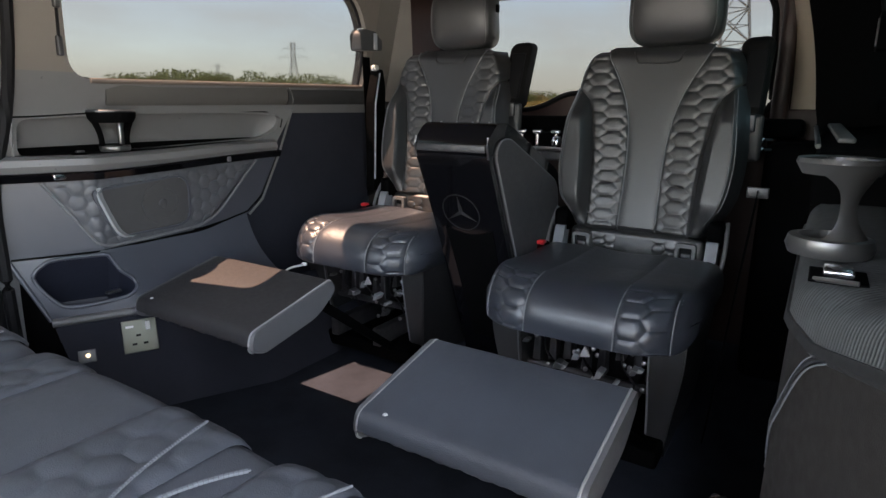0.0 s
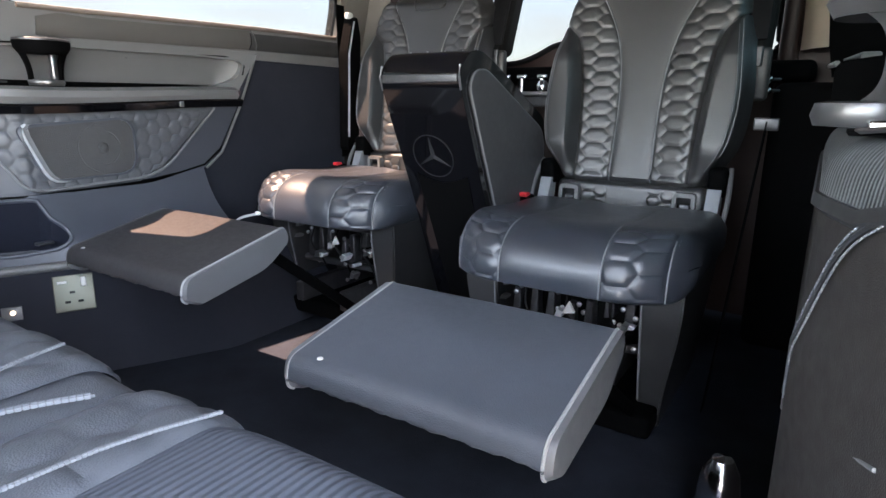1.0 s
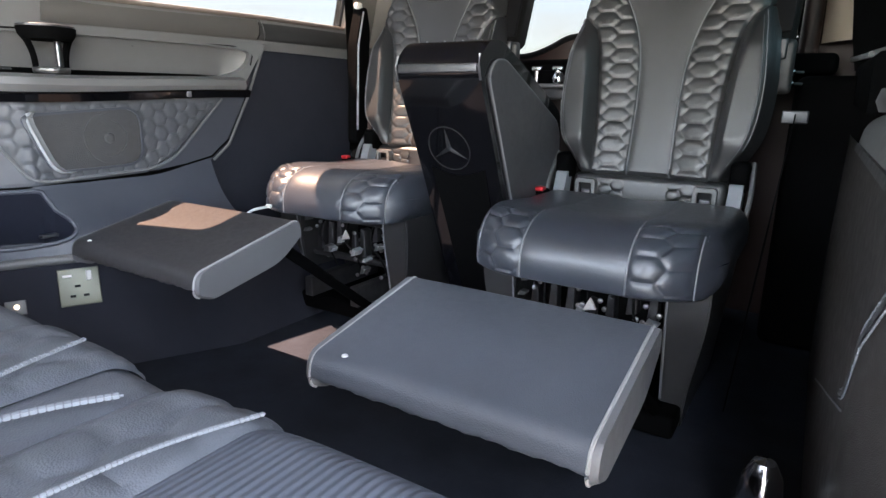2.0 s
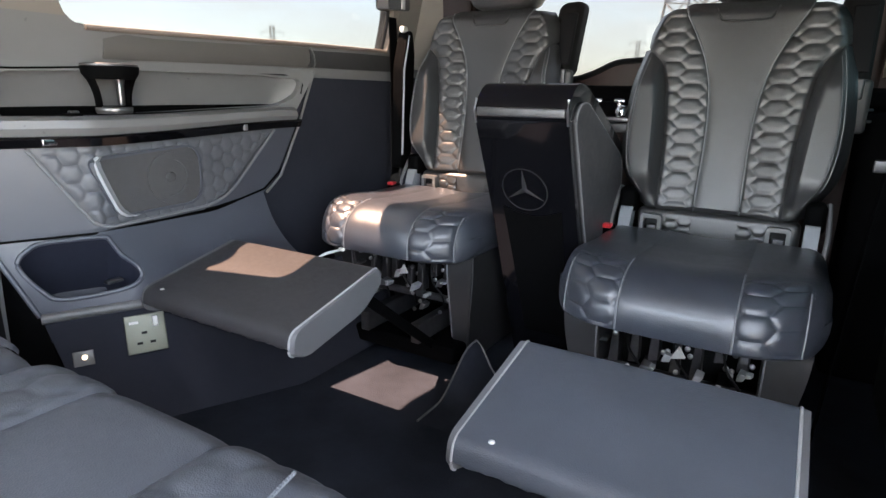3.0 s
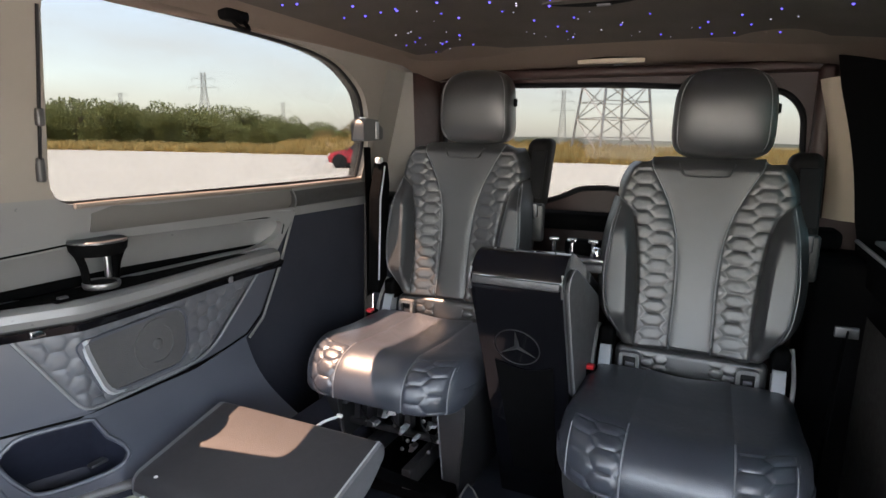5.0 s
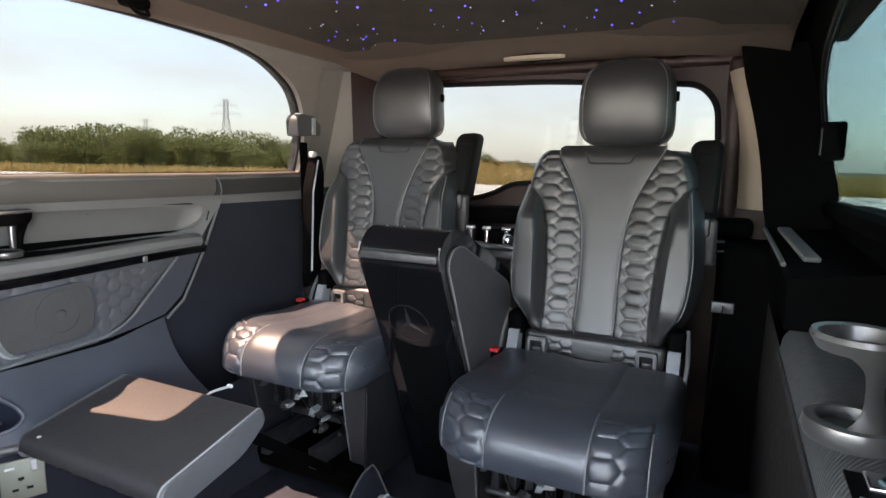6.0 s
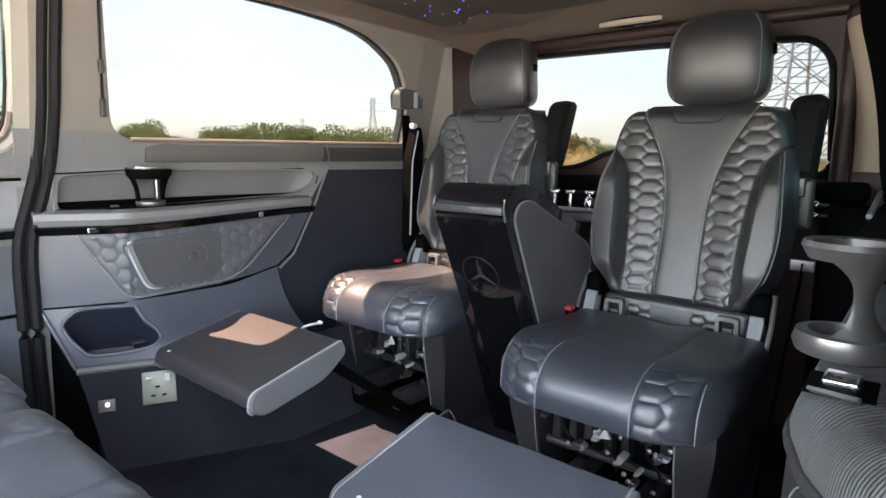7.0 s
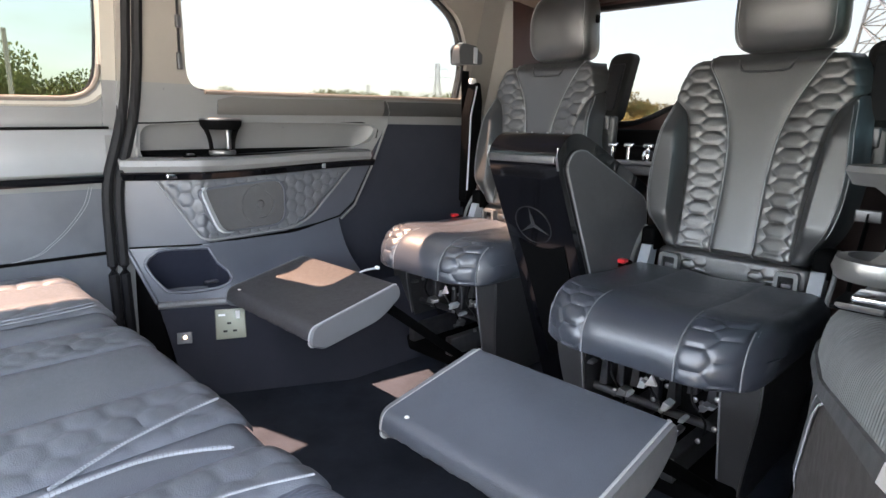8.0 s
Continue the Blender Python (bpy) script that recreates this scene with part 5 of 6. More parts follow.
# ---------------------------------------------------------------- centre console
EMBLEM = mat("dull_grey_metal", (0.045, 0.045, 0.048), 0.5, 0.7)
cons = thing("centre_console", "gloss black centre console with grey leather sides between the seats", "console", at=(0.022, 1.32, 0))
CW = 0.112
side_prof = round_poly([(0.0, 0.665), (0.005, 0.70), (0.045, 0.738), (0.10, 0.742), (0.175, 0.715), (0.50, 0.575), (0.50, FLOOR), (0.315, FLOOR), (0.135, 0.38)], [0.02, 0.03, 0.03, 0.03, 0.04, 0.05, 0, 0, 0.08])
part("body", prism(side_prof, "x", -CW, CW, 0.012, 3), GLOSS, cons, "gloss black body")
part("lid_band", rbox((0, 0.0, 0.676), (2 * CW - 0.012, 0.008, 0.020), 0.003, 2), STEEL, cons, "grey band below the lid")
inset = round_poly([(0.035, 0.66), (0.06, 0.695), (0.11, 0.70), (0.47, 0.545), (0.49, 0.20), (0.26, 0.20), (0.17, 0.38)], [0.02, 0.03, 0.04, 0.05, 0.02, 0.02, 0.06])
for s in (-1, 1):
    part("side_pad", prism(inset, "x", s * (CW - 0.004), s * (CW + 0.008), 0.004, 2), PAD_GREY, cons, "grey leather side pad")
    part("pad_edge", tube([Vector((s * (CW + 0.006), *p)) for p in inset], 0.0025, 6, True), LEATHER_GREY, cons)
    part("edge_light", tube([(s * (CW - 0.002), 0.004, 0.705), (s * (CW - 0.001), -0.002, 0.68), (s * (CW - 0.001), 0.008, 0.65)], 0.003), SATIN, cons)


def front_at(z):
    """The console's front face: y for a height z, below the lid."""
    return curve1([(FLOOR, 0.313), (0.38, 0.137), (0.66, 0.001)], z) - 0.001


def on_front(x, z, out=0.0):
    return Vector((x, front_at(z) - out * 0.9, z - out * 0.4))


lc = (-0.012, 0.492)
part("emblem_ring", tube([on_front(lc[0] + 0.058 * math.cos(a), lc[1] + 0.053 * math.sin(a), 0.002) for a in [2 * math.pi * i / 40 for i in range(40)]], 0.0014, 6, True), EMBLEM, cons, "thin grey ring")
for k in range(3):
    a = math.pi / 2 + k * 2 * math.pi / 3
    tip = (lc[0] + 0.056 * math.cos(a), lc[1] + 0.051 * math.sin(a))
    off = (0.008 * math.cos(a + math.pi / 2), 0.007 * math.sin(a + math.pi / 2))
    verts = [on_front(*tip, 0.002), on_front(lc[0] + off[0], lc[1] + off[1], 0.001), on_front(*lc, 0.005), on_front(lc[0] - off[0], lc[1] - off[1], 0.001)]
    part("emblem_arm", from_data(verts, [(0, 1, 2), (0, 2, 3), (0, 3, 1), (1, 3, 2)]), EMBLEM, cons, "grey tapered arm", False)
part("front_pad", sheet(lambda u, v: (lambda z: on_front((u - 0.5) * (0.125 + 0.03 * v), z, 0.004))(0.06 + 0.385 * v - 0.02 * math.sin(math.pi * u) * v), 12, 20), BLACK_TRIM, cons, "dark front pad")
for k in range(4):
    part("screw", spin([(0.003, 0.0), (0.002, 0.002), (0.001, 0.002)], (-0.075 + 0.05 * k, 0.075, 0.740), 8), SATIN, cons)
# bottle bracket behind the console
br = thing("drinks_bracket", "chrome and dark steel drinks bracket behind the console", "bracket", at=(0.06, 1.84, 0.60))
part("tray", rbox((0.0, 0.03, 0.03), (0.22, 0.16, 0.03), 0.008, 2), STEEL, br)
part("lip", rbox((0.0, -0.045, 0.052), (0.2, 0.012, 0.012), 0.004, 2), SATIN, br)
for x in (-0.075, -0.02, 0.045):
    part("post", cyl((x, 0.0, 0.04), (x, 0.0, 0.10), 0.007), CHROME, br)
    part("cap", rbox((x, 0.0, 0.102), (0.03, 0.016, 0.012), 0.004, 2), CHROME, br)
part("knob", spin([(0.001, 0.03), (0.012, 0.026), (0.018, 0.012), (0.015, 0.0), (0.001, -0.002)], (0.06, -0.03, 0.062), 16), CHROME, br)
part("clamp", rbox((0.01, 0.05, 0.075), (0.12, 0.05, 0.05), 0.012, 3), BLACK_TRIM, br)

# rear load-bay floor lip behind the seats
structure("trim_load_sill", rbox((MID, 2.18, 0.72), (1.5, 0.12, 0.06), 0.02, 3), BLACK_TRIM, "black sill of the load bay", "trim")

# ---------------------------------------------------------------- facing row in the foreground
def facing_seat(x0, x1, label, striped, seams):
    w = x1 - x0
    s = thing("facing_seat", label, "seat", "facing seats", "", ((x0 + x1) / 2, 0.20, 0))
    def shape(q):
        a = abs(q.x) / (w / 2)
        return Vector((q.x, q.y - 0.006 * max(0.0, a) ** 6 * (1 if q.y > 0 else 0), q.z + 0.008 * smooth01(0.27, 0.36, q.z) * (1 - a * a)))
    part("cushion", rbox((0, 0.0, 0.295), (w, 0.50, 0.13), 0.045, 5, (12, 10, 2), shape), LEATHER_BLUE, s, "worn blue-black leather cushion")
    part("base", rbox((0, -0.03, 0.087), (w - 0.06, 0.36, 0.29), 0.02, 3), BLACK_TRIM, s)

    def strip(a, b, quilted, matl, name, lab):
        def pt(u, v):
            x = (a + (b - a) * u) * w
            t = -0.20 + 0.455 * v
            if t < 0.20:
                p = Vector((x, t, 0.36))
                n = Vector((0, 0, 1))
            else:
                ang = (t - 0.20) / 0.05
                p = Vector((x, 0.205 + 0.045 * math.sin(ang), 0.315 + 0.045 * math.cos(ang)))
                n = Vector((0, math.sin(ang), math.cos(ang)))
            k = max(0.0, 1 - abs(2 * u - 1) ** 6)
            h = 0.002 + 0.004 * k + (quilt((u) * (b - a) * w + 0.02, t, 0.056, 0.050, 0.0038) * min(1.0, 2 * k) if quilted else 0.0)
            return shape(p) + n * h
        part(name, sheet(pt, 26, 70), matl, s, lab)
    strip(-0.43, -0.21, True, LEATHER_BLUE, "quilted_panel", "quilted panel")
    strip(-0.21, 0.11 if not striped else 0.21, False, STRIPED if striped else LEATHER_BLUE, "centre_panel", "ribbed fabric panel" if striped else "smooth panel")
    strip(0.11 if not striped else 0.21, 0.355 if not striped else 0.43, True, LEATHER_BLUE, "quilted_panel", "quilted panel")
    for path, r in seams:
        pts = smooth_path([shape(Vector((x - (x0 + x1) / 2, y - 0.20, 0.3712))) for x, y in path], 6)
        part("piping", tube(pts, r * 0.55), LEATHER_BLUE, s)
        part("stitching", stitches(pts, r * 2.0, r), ROPE, s, "pale rope-like stitching")
    return s


STRIPED = mat("ribbed_blue_fabric", (0.06, 0.068, 0.088), 0.7, bump=0.3, grain=500)
_n, _l = STRIPED.node_tree.nodes, STRIPED.node_tree.links
_w, _c = _n.new("ShaderNodeTexWave"), _n.new("ShaderNodeTexCoord")
_w.inputs["Scale"].default_value = 42.0
_w.inputs["Distortion"].default_value = 0.4
_b = _n.new("ShaderNodeBump")
_b.inputs["Distance"].default_value = 0.0008
_l.new(_c.outputs["Object"], _w.inputs["Vector"])
_l.new(_w.outputs["Fac"], _b.inputs["Height"])
_l.new(_b.outputs["Normal"], _n["Principled BSDF"].inputs["Normal"])
facing_seat(-0.29, 0.362, "worn blue-black leather facing seat with quilted bands and rope stitching", False,
            [([(0.29, 0.208), (0.248, 0.292), (0.222, 0.37), (0.21, 0.425)], 0.0022), ([(0.302, 0.19), (0.297, 0.26), (0.300, 0.307), (0.316, 0.352), (0.338, 0.392)], 0.0027)])
facing_seat(0.305, 0.83, "blue-black facing seat with a ribbed centre panel, beside the open door", True,
            [([(0.42, 0.20), (0.43, 0.34), (0.46, 0.425)], 0.0018), ([(0.70, 0.20), (0.69, 0.34), (0.66, 0.425)], 0.0018)])
facing_seat(-0.79, -0.28, "blue-black quilted facing seat in sun beside the sliding door", False,
            [([(-0.355, 0.19), (-0.36, 0.32), (-0.375, 0.42)], 0.0018), ([(-0.375, 0.19), (-0.38, 0.32), (-0.395, 0.42)], 0.0018)])

# mat between the seats and a chrome floor knob
matob = thing("floor_mat", "thin dark floor mat with a curled edge by the seat base", "mat", at=(0.0, 1.25, FLOOR + 0.004))
part("sheet", join(sheet(lambda u, v: Vector((-0.13 + 0.20 * u, -0.10 + 0.30 * v, 0.003 + 0.10 * smooth01(0.5, 0.0, u) ** 2 * smooth01(0.3, 0.9, v))), 14, 14),
                   sheet(lambda u, v: Vector((-0.13 + 0.20 * u, -0.10 + 0.30 * v, 0.0 + 0.10 * smooth01(0.5, 0.0, u) ** 2 * smooth01(0.3, 0.9, v))), 14, 14)), CARPET, matob)
part("edge", tube([Vector((-0.13 + 0.20 * u, -0.10 + 0.30 * v, 0.003 + 0.10 * smooth01(0.5, 0.0, u) ** 2 * smooth01(0.3, 0.9, v))) for u, v in [(0, i / 12) for i in range(13)] + [(i / 12, 1) for i in range(13)]], 0.003), PANEL, matob, "grey bound edge")
knob = thing("floor_anchor", "chrome dome-shaped anchor on the floor by the wall", "anchor", at=(0.776, 0.97, FLOOR))
part("dome", spin([(0.028, 0.0), (0.028, 0.16), (0.024, 0.19), (0.014, 0.21), (0.001, 0.215)], (0, 0, 0), 20), CHROME, knob)
part("collar", spin([(0.04, 0.0), (0.04, 0.012), (0.029, 0.014)], (0, 0, 0), 20), BLACK_TRIM, knob)
lever = thing("release_lever", "small pale release lever behind the sunlit footrest", "lever", at=(-0.368, 1.096, 0.320))
part("arm", tube(smooth_path([(-0.02, -0.005, 0.0), (0.0, 0.01, 0.018), (0.025, 0.035, 0.026)]), 0.0035), PLATE_GREY, lever)
part("tip", rbox((0.028, 0.038, 0.028), (0.016, 0.009, 0.009), 0.003, 2), WHITE_PLASTIC, lever)

# ---------------------------------------------------------------- outdoors
GROUND_Z = -0.55


def ground_material():
    m = bpy.data.materials.new("pale_gravel_and_dry_grass")
    m.use_nodes = True
    n, l = m.node_tree.nodes, m.node_tree.links
    b = n["Principled BSDF"]
    b.inputs["Roughness"].default_value = 0.95
    b.inputs["Specular IOR Level"].default_value = 0.1
    tc = n.new("ShaderNodeTexCoord")

    def noise_tex(scale, detail=6.0):
        t = n.new("ShaderNodeTexNoise")
        t.inputs["Scale"].default_value = scale
        t.inputs["Detail"].default_value = detail
        l.new(tc.outputs["Object"], t.inputs["Vector"])
        return t

    def blend(fac, c0, c1):
        x = n.new("ShaderNodeMix")
        x.data_type = "RGBA"
        for i, c in ((6, c0), (7, c1)):
            if isinstance(c, tuple):
                x.inputs[i].default_value = (*c, 1)
            else:
                l.new(c, x.inputs[i])
        l.new(fac, x.inputs[0])
        return x.outputs[2]
    lot = blend(noise_tex(0.35).outputs["Fac"], (0.64, 0.64, 0.56), (0.80, 0.80, 0.72))
    grass = blend(noise_tex(0.22).outputs["Fac"], (0.20, 0.19, 0.08), (0.38, 0.29, 0.15))
    # the lot: an oblong patch with a ragged edge
    sep = n.new("ShaderNodeSeparateXYZ")
    l.new(tc.outputs["Object"], sep.inputs[0])
    ragged = noise_tex(0.09)

    def maths(op, a, c):
        x = n.new("ShaderNodeMath")
        x.operation = op
        for i, v in ((0, a), (1, c)):
            if isinstance(v, (int, float)):
                x.inputs[i].default_value = v
            else:
                l.new(v, x.inputs[i])
        return x.outputs[0]
    # far edge: some 45 m behind the van, nearer on the far left
    edge = maths("ADD", maths("MULTIPLY", maths("ADD", sep.outputs["X"], 40.0), 0.4), 42.0)
    edge = maths("ADD", maths("MINIMUM", edge, 42.0), maths("MULTIPLY", ragged.outputs["Fac"], 9.0))
    over = maths("SUBTRACT", sep.outputs["Y"], edge)
    far_left = maths("SUBTRACT", maths("MULTIPLY", sep.outputs["X"], -1.0), 98.0)
    over = maths("MAXIMUM", over, far_left)
    right = maths("SUBTRACT", sep.outputs["X"], 24.0)
    over = maths("MAXIMUM", over, right)
    mask = n.new("ShaderNodeMapRange")
    mask.inputs["From Min"].default_value = -0.8
    mask.inputs["From Max"].default_value = 0.8
    l.new(over, mask.inputs["Value"])
    l.new(blend(mask.outputs["Result"], lot, grass), b.inputs["Base Color"])
    return m


def ground_bm():
    radii = [0, 2, 5, 10, 20, 35, 55, 80, 120, 200, 400, 900, 2500]
    seg = 48
    verts, faces = [(0, 0, GROUND_Z)], []
    for r in radii[1:]:
        for i in range(seg):
            a = 2 * math.pi * i / seg
            x, y = r * math.cos(a), r * math.sin(a)
            verts.append((x, y, GROUND_Z))
    for i in range(seg):
        faces.append((0, 1 + i, 1 + (i + 1) % seg))
    for k in range(len(radii) - 2):
        a, c = 1 + k * seg, 1 + (k + 1) * seg
        faces += [(a + i, c + i, c + (i + 1) % seg, a + (i + 1) % seg) for i in range(seg)]
    return from_data(verts, faces)


structure("ground", ground_bm(), ground_material(), "pale gravel lot giving way to dry grass", "ground")



def foliage(name, base, var):
    """Leaves that also let light through."""
    m = mat(name, base, 0.7, var=var, blotch=0.7, spec=0.2)
    n, l = m.node_tree.nodes, m.node_tree.links
    t, x = n.new("ShaderNodeBsdfTranslucent"), n.new("ShaderNodeMixShader")
    t.inputs["Color"].default_value = (*[min(1.0, c * 2.2) for c in base], 1)
    x.inputs[0].default_value = 0.5
    l.new(n["Principled BSDF"].outputs[0], x.inputs[1])
    l.new(t.outputs[0], x.inputs[2])
    l.new(x.outputs[0], n["Material Output"].inputs["Surface"])
    return m


LEAF = foliage("bush_leaves", (0.158, 0.172, 0.072), 0.55)
LEAF_DRY = foliage("dry_scrub_leaves", (0.22, 0.17, 0.07), 0.4)
BARK = mat("bark", (0.10, 0.08, 0.06), 0.9, var=0.3)
DRY_GRASS = foliage("dry_grass_blades", (0.33, 0.25, 0.10), 0.45)
HILL = mat("hazy_distant_hill", (0.16, 0.18, 0.15), 1.0, var=0.2, blotch=0.01, spec=0.0)


def bush(name, at, h, w, seed, leaf, label):
    r = random.Random(seed)
    b = thing(name, label, "bush" if h < 4 else "tree", "bushes along the lot", "", at)
    limbs = [tube([(0, 0, -0.1), (0.05 * w * r.uniform(-1, 1), 0.05 * w * r.uniform(-1, 1), h * 0.25), (0.16 * w * r.uniform(-1, 1), 0.16 * w * r.uniform(-1, 1), h * 0.6)], 0.05 + 0.012 * h, 6) for _ in range(4)]
    part("trunk", join(*limbs), BARK, b)
    verts, faces = [], []
    lobes = []
    for _ in range(9):
        a, d = r.uniform(0, 6.283), r.uniform(0.0, 0.36) * w
        lobes.append((d * math.cos(a), d * math.sin(a), h * r.uniform(0.20, 0.74), w * r.uniform(0.16, 0.28), h * r.uniform(0.17, 0.28)))
    for _ in range(3000):
        cx, cy, cz, rw, rh = r.choice(lobes)
        d = Vector((r.gauss(0, 1), r.gauss(0, 1), r.gauss(0, 1))).normalized() * r.uniform(0.6, 1.08)
        p = Vector((cx + d.x * rw, cy + d.y * rw, max(0.05, cz + d.z * rh)))
        s = r.uniform(0.05, 0.14) * (0.5 + 0.12 * h)
        t = Euler((r.uniform(0, 6), r.uniform(0, 6), r.uniform(0, 6))).to_matrix()
        k = len(verts)
        verts += [p + t @ Vector(q) for q in ((-s, -s * 0.45, 0), (s * 0.2, -s * 0.6, s * 0.1), (s, 0, 0), (s * 0.1, s * 0.6, s * 0.1), (-s * 0.9, s * 0.4, 0))]
        faces.append(tuple(range(k, k + 5)))
    part("crown", from_data(verts, faces), leaf, b, "", False)
    return b


kinds = [bush("bush", (-150, 20, GROUND_Z), 5.0, 7.0, 11, LEAF, "leafy green bush at the edge of the lot"),
         bush("bush", (-150, 35, GROUND_Z), 4.4, 6.5, 12, LEAF, "leafy green bush at the edge of the lot"),
         bush("bush", (-160, 50, GROUND_Z), 5.6, 6.0, 13, LEAF, "tall leafy green bush at the edge of the lot"),
         bush("bush", (-165, 70, GROUND_Z), 3.0, 5.0, 14, LEAF_DRY, "low dry scrub bush beyond the lot")]
r = random.Random(21)
def skyline(b):
    """How high the growth stands above the horizon in a direction b, in degrees."""
    return curve1([(-70, 2.2), (-67, 3.1), (-65, 2.7), (-63, 1.5), (-61, 1.5), (-59, 2.7), (-56, 3.1), (-52, 3.0), (-47, 2.75), (-42, 2.4), (-38, 2.2), (-34, 1.6), (-30, 1.1)], b)


for k in range(84):
    # a hedge of green growth, from the far left round to the rear left
    b = -69 + 39.5 * k / 83 + r.uniform(-0.5, 0.5)
    d = 148 + 12 * math.sin(k * 0.7) + r.uniform(-14, 14)
    which = r.randrange(3)
    s = (1.35 + d * math.tan(radians(skyline(b) * (1 + 0.10 * math.sin(b * 1.7) + 0.08 * math.sin(b * 4.1 + 1))))) / (5.0, 4.4, 5.6)[which] * r.uniform(0.62, 1.12)
    o = copy_thing(kinds[which], pose(d * math.sin(radians(b)), d * math.cos(radians(b)), GROUND_Z - 0.1, 0, 0, r.uniform(0, 360)))
    o.scale = (s * 1.05, s * 1.05, s)


def bank_h(b):
    """Height of the scrubby bank in a direction b, in degrees."""
    return curve1([(-40, 0.9), (-34, 1.6), (-28, 2.5), (-24, 1.9), (-18, 1.2), (-10, 0.9), (0, 0.7), (14, 0.6)], b) * (1 + 0.16 * math.sin(b * 1.9) + 0.09 * math.sin(b * 5.3 + 1))


for k in range(44):
    # green and dry bushes behind the bank
    b = -37 + 42.0 * k / 43 + r.uniform(-0.5, 0.5)
    d = 88 + r.uniform(-3, 14)
    s = bank_h(b) * r.uniform(0.34, 0.50) * (1.15 if -31 < b < -25 else 0.8 if b > -20 else 0.9)
    o = copy_thing(kinds[3 if k % 3 else 1], pose(d * math.sin(radians(b)), d * math.cos(radians(b)), GROUND_Z + 0.3 * bank_h(b), 0, 0, r.uniform(0, 360)))
    s *= 1.6 if k % 3 else 1.0
    o.scale = (s * 1.2, s * 1.2, s)
rings = []
for dist, f in ((56, -0.1), (62, 0.25), (68, 0.55), (76, 0.85), (84, 1.0), (96, 0.9), (112, -0.1)):
    rings.append([Vector(((dist + 2.5 * math.sin(b * 0.8)) * math.sin(radians(b)), (dist + 2.5 * math.sin(b * 0.8)) * math.cos(radians(b)), GROUND_Z - 0.05 + f * (bank_h(b) * smooth01(-44, -36, b) + 0.25 * math.sin(b * 3.7 + dist)))) for b in [-44 + 0.5 * i for i in range(121)]])
n_bank = len(rings[0])
bank_mat = mat("dry_sandy_scrub", (0.36, 0.27, 0.12), 0.95, var=0.55, blotch=0.5, spec=0.05)
structure("ground_bank", from_data([v for q in rings for v in q], [(k * n_bank + i, k * n_bank + i + 1, (k + 1) * n_bank + i + 1, (k + 1) * n_bank + i) for k in range(len(rings) - 1) for i in range(n_bank - 1)]), bank_mat, "low bank of dry yellow scrub behind the lot", "bank")
for k, (b, s) in enumerate(((-86, 1.1), (-83.5, 1.45), (-81, 1.3), (-78.5, 0.75), (-76, 1.35), (-74, 1.25), (-71.5, 0.9), (-69, 0.7), (-66, 0.75))):
    d = 56 + r.uniform(-4, 6)
    o = copy_thing(kinds[k % 3], pose(d * math.sin(radians(b)), d * math.cos(radians(b)), GROUND_Z - 0.1, 0, 0, r.uniform(0, 360)))
    o.scale = (s * 1.05, s * 1.05, s)
post = thing("post", "pale weathered wooden post at the edge of the lot", "post", "", "", (-39.2, 6.2, GROUND_Z))
part("shaft", rbox((0, 0, 3.0), (0.22, 0.22, 6.0), 0.03, 2), mat("weathered_timber", (0.42, 0.38, 0.31), 0.85, var=0.3), post)

# dry grass at the edge of the lot
verts, faces = [], []
for k in range(22000):
    b = radians(r.uniform(-66, 12))
    x_dir, y_dir = math.sin(b), math.cos(b)
    # where the lot ends in this direction
    d0 = next((q for q in range(20, 112) if q * y_dir > min(42.0, 42.0 + 0.4 * (q * x_dir + 40.0)) + 4.5), 112)
    d = d0 + abs(r.gauss(0, 20)) - 1.0
    x, y = d * x_dir, d * y_dir
    h = r.uniform(0.25, 0.75) * (1.5 if r.random() < 0.1 else 1.0)
    a, w = r.uniform(0, 6.28), r.uniform(0.10, 0.35)
    i = len(verts)
    verts += [(x - w * math.cos(a), y - w * math.sin(a), GROUND_Z), (x + w * math.cos(a), y + w * math.sin(a), GROUND_Z), (x + r.uniform(-0.2, 0.2), y + r.uniform(-0.2, 0.2), GROUND_Z + h)]
    faces.append((i, i + 1, i + 2))
for k in range(9000):
    b = r.uniform(-40, 14)
    d = 60 + 30 * r.random() ** 0.7
    x, y = d * math.sin(radians(b)), d * math.cos(radians(b))
    z = GROUND_Z + bank_h(b) * smooth01(-44, -36, b) * min(1.0, (d - 58) / 24) - 0.15
    h, w, a = r.uniform(0.3, 0.9), r.uniform(0.12, 0.4), r.uniform(0, 6.28)
    i = len(verts)
    verts += [(x - w * math.cos(a), y - w * math.sin(a), z), (x + w * math.cos(a), y + w * math.sin(a), z), (x + r.uniform(-0.2, 0.2), y + r.uniform(-0.2, 0.2), z + h)]
    faces.append((i, i + 1, i + 2))
me_grass = part("grass", from_data(verts, faces), DRY_GRASS, None, "", False)
tagged(me_grass, "dry yellow-brown grass along the edge of the lot", "grass", "", "stuff")


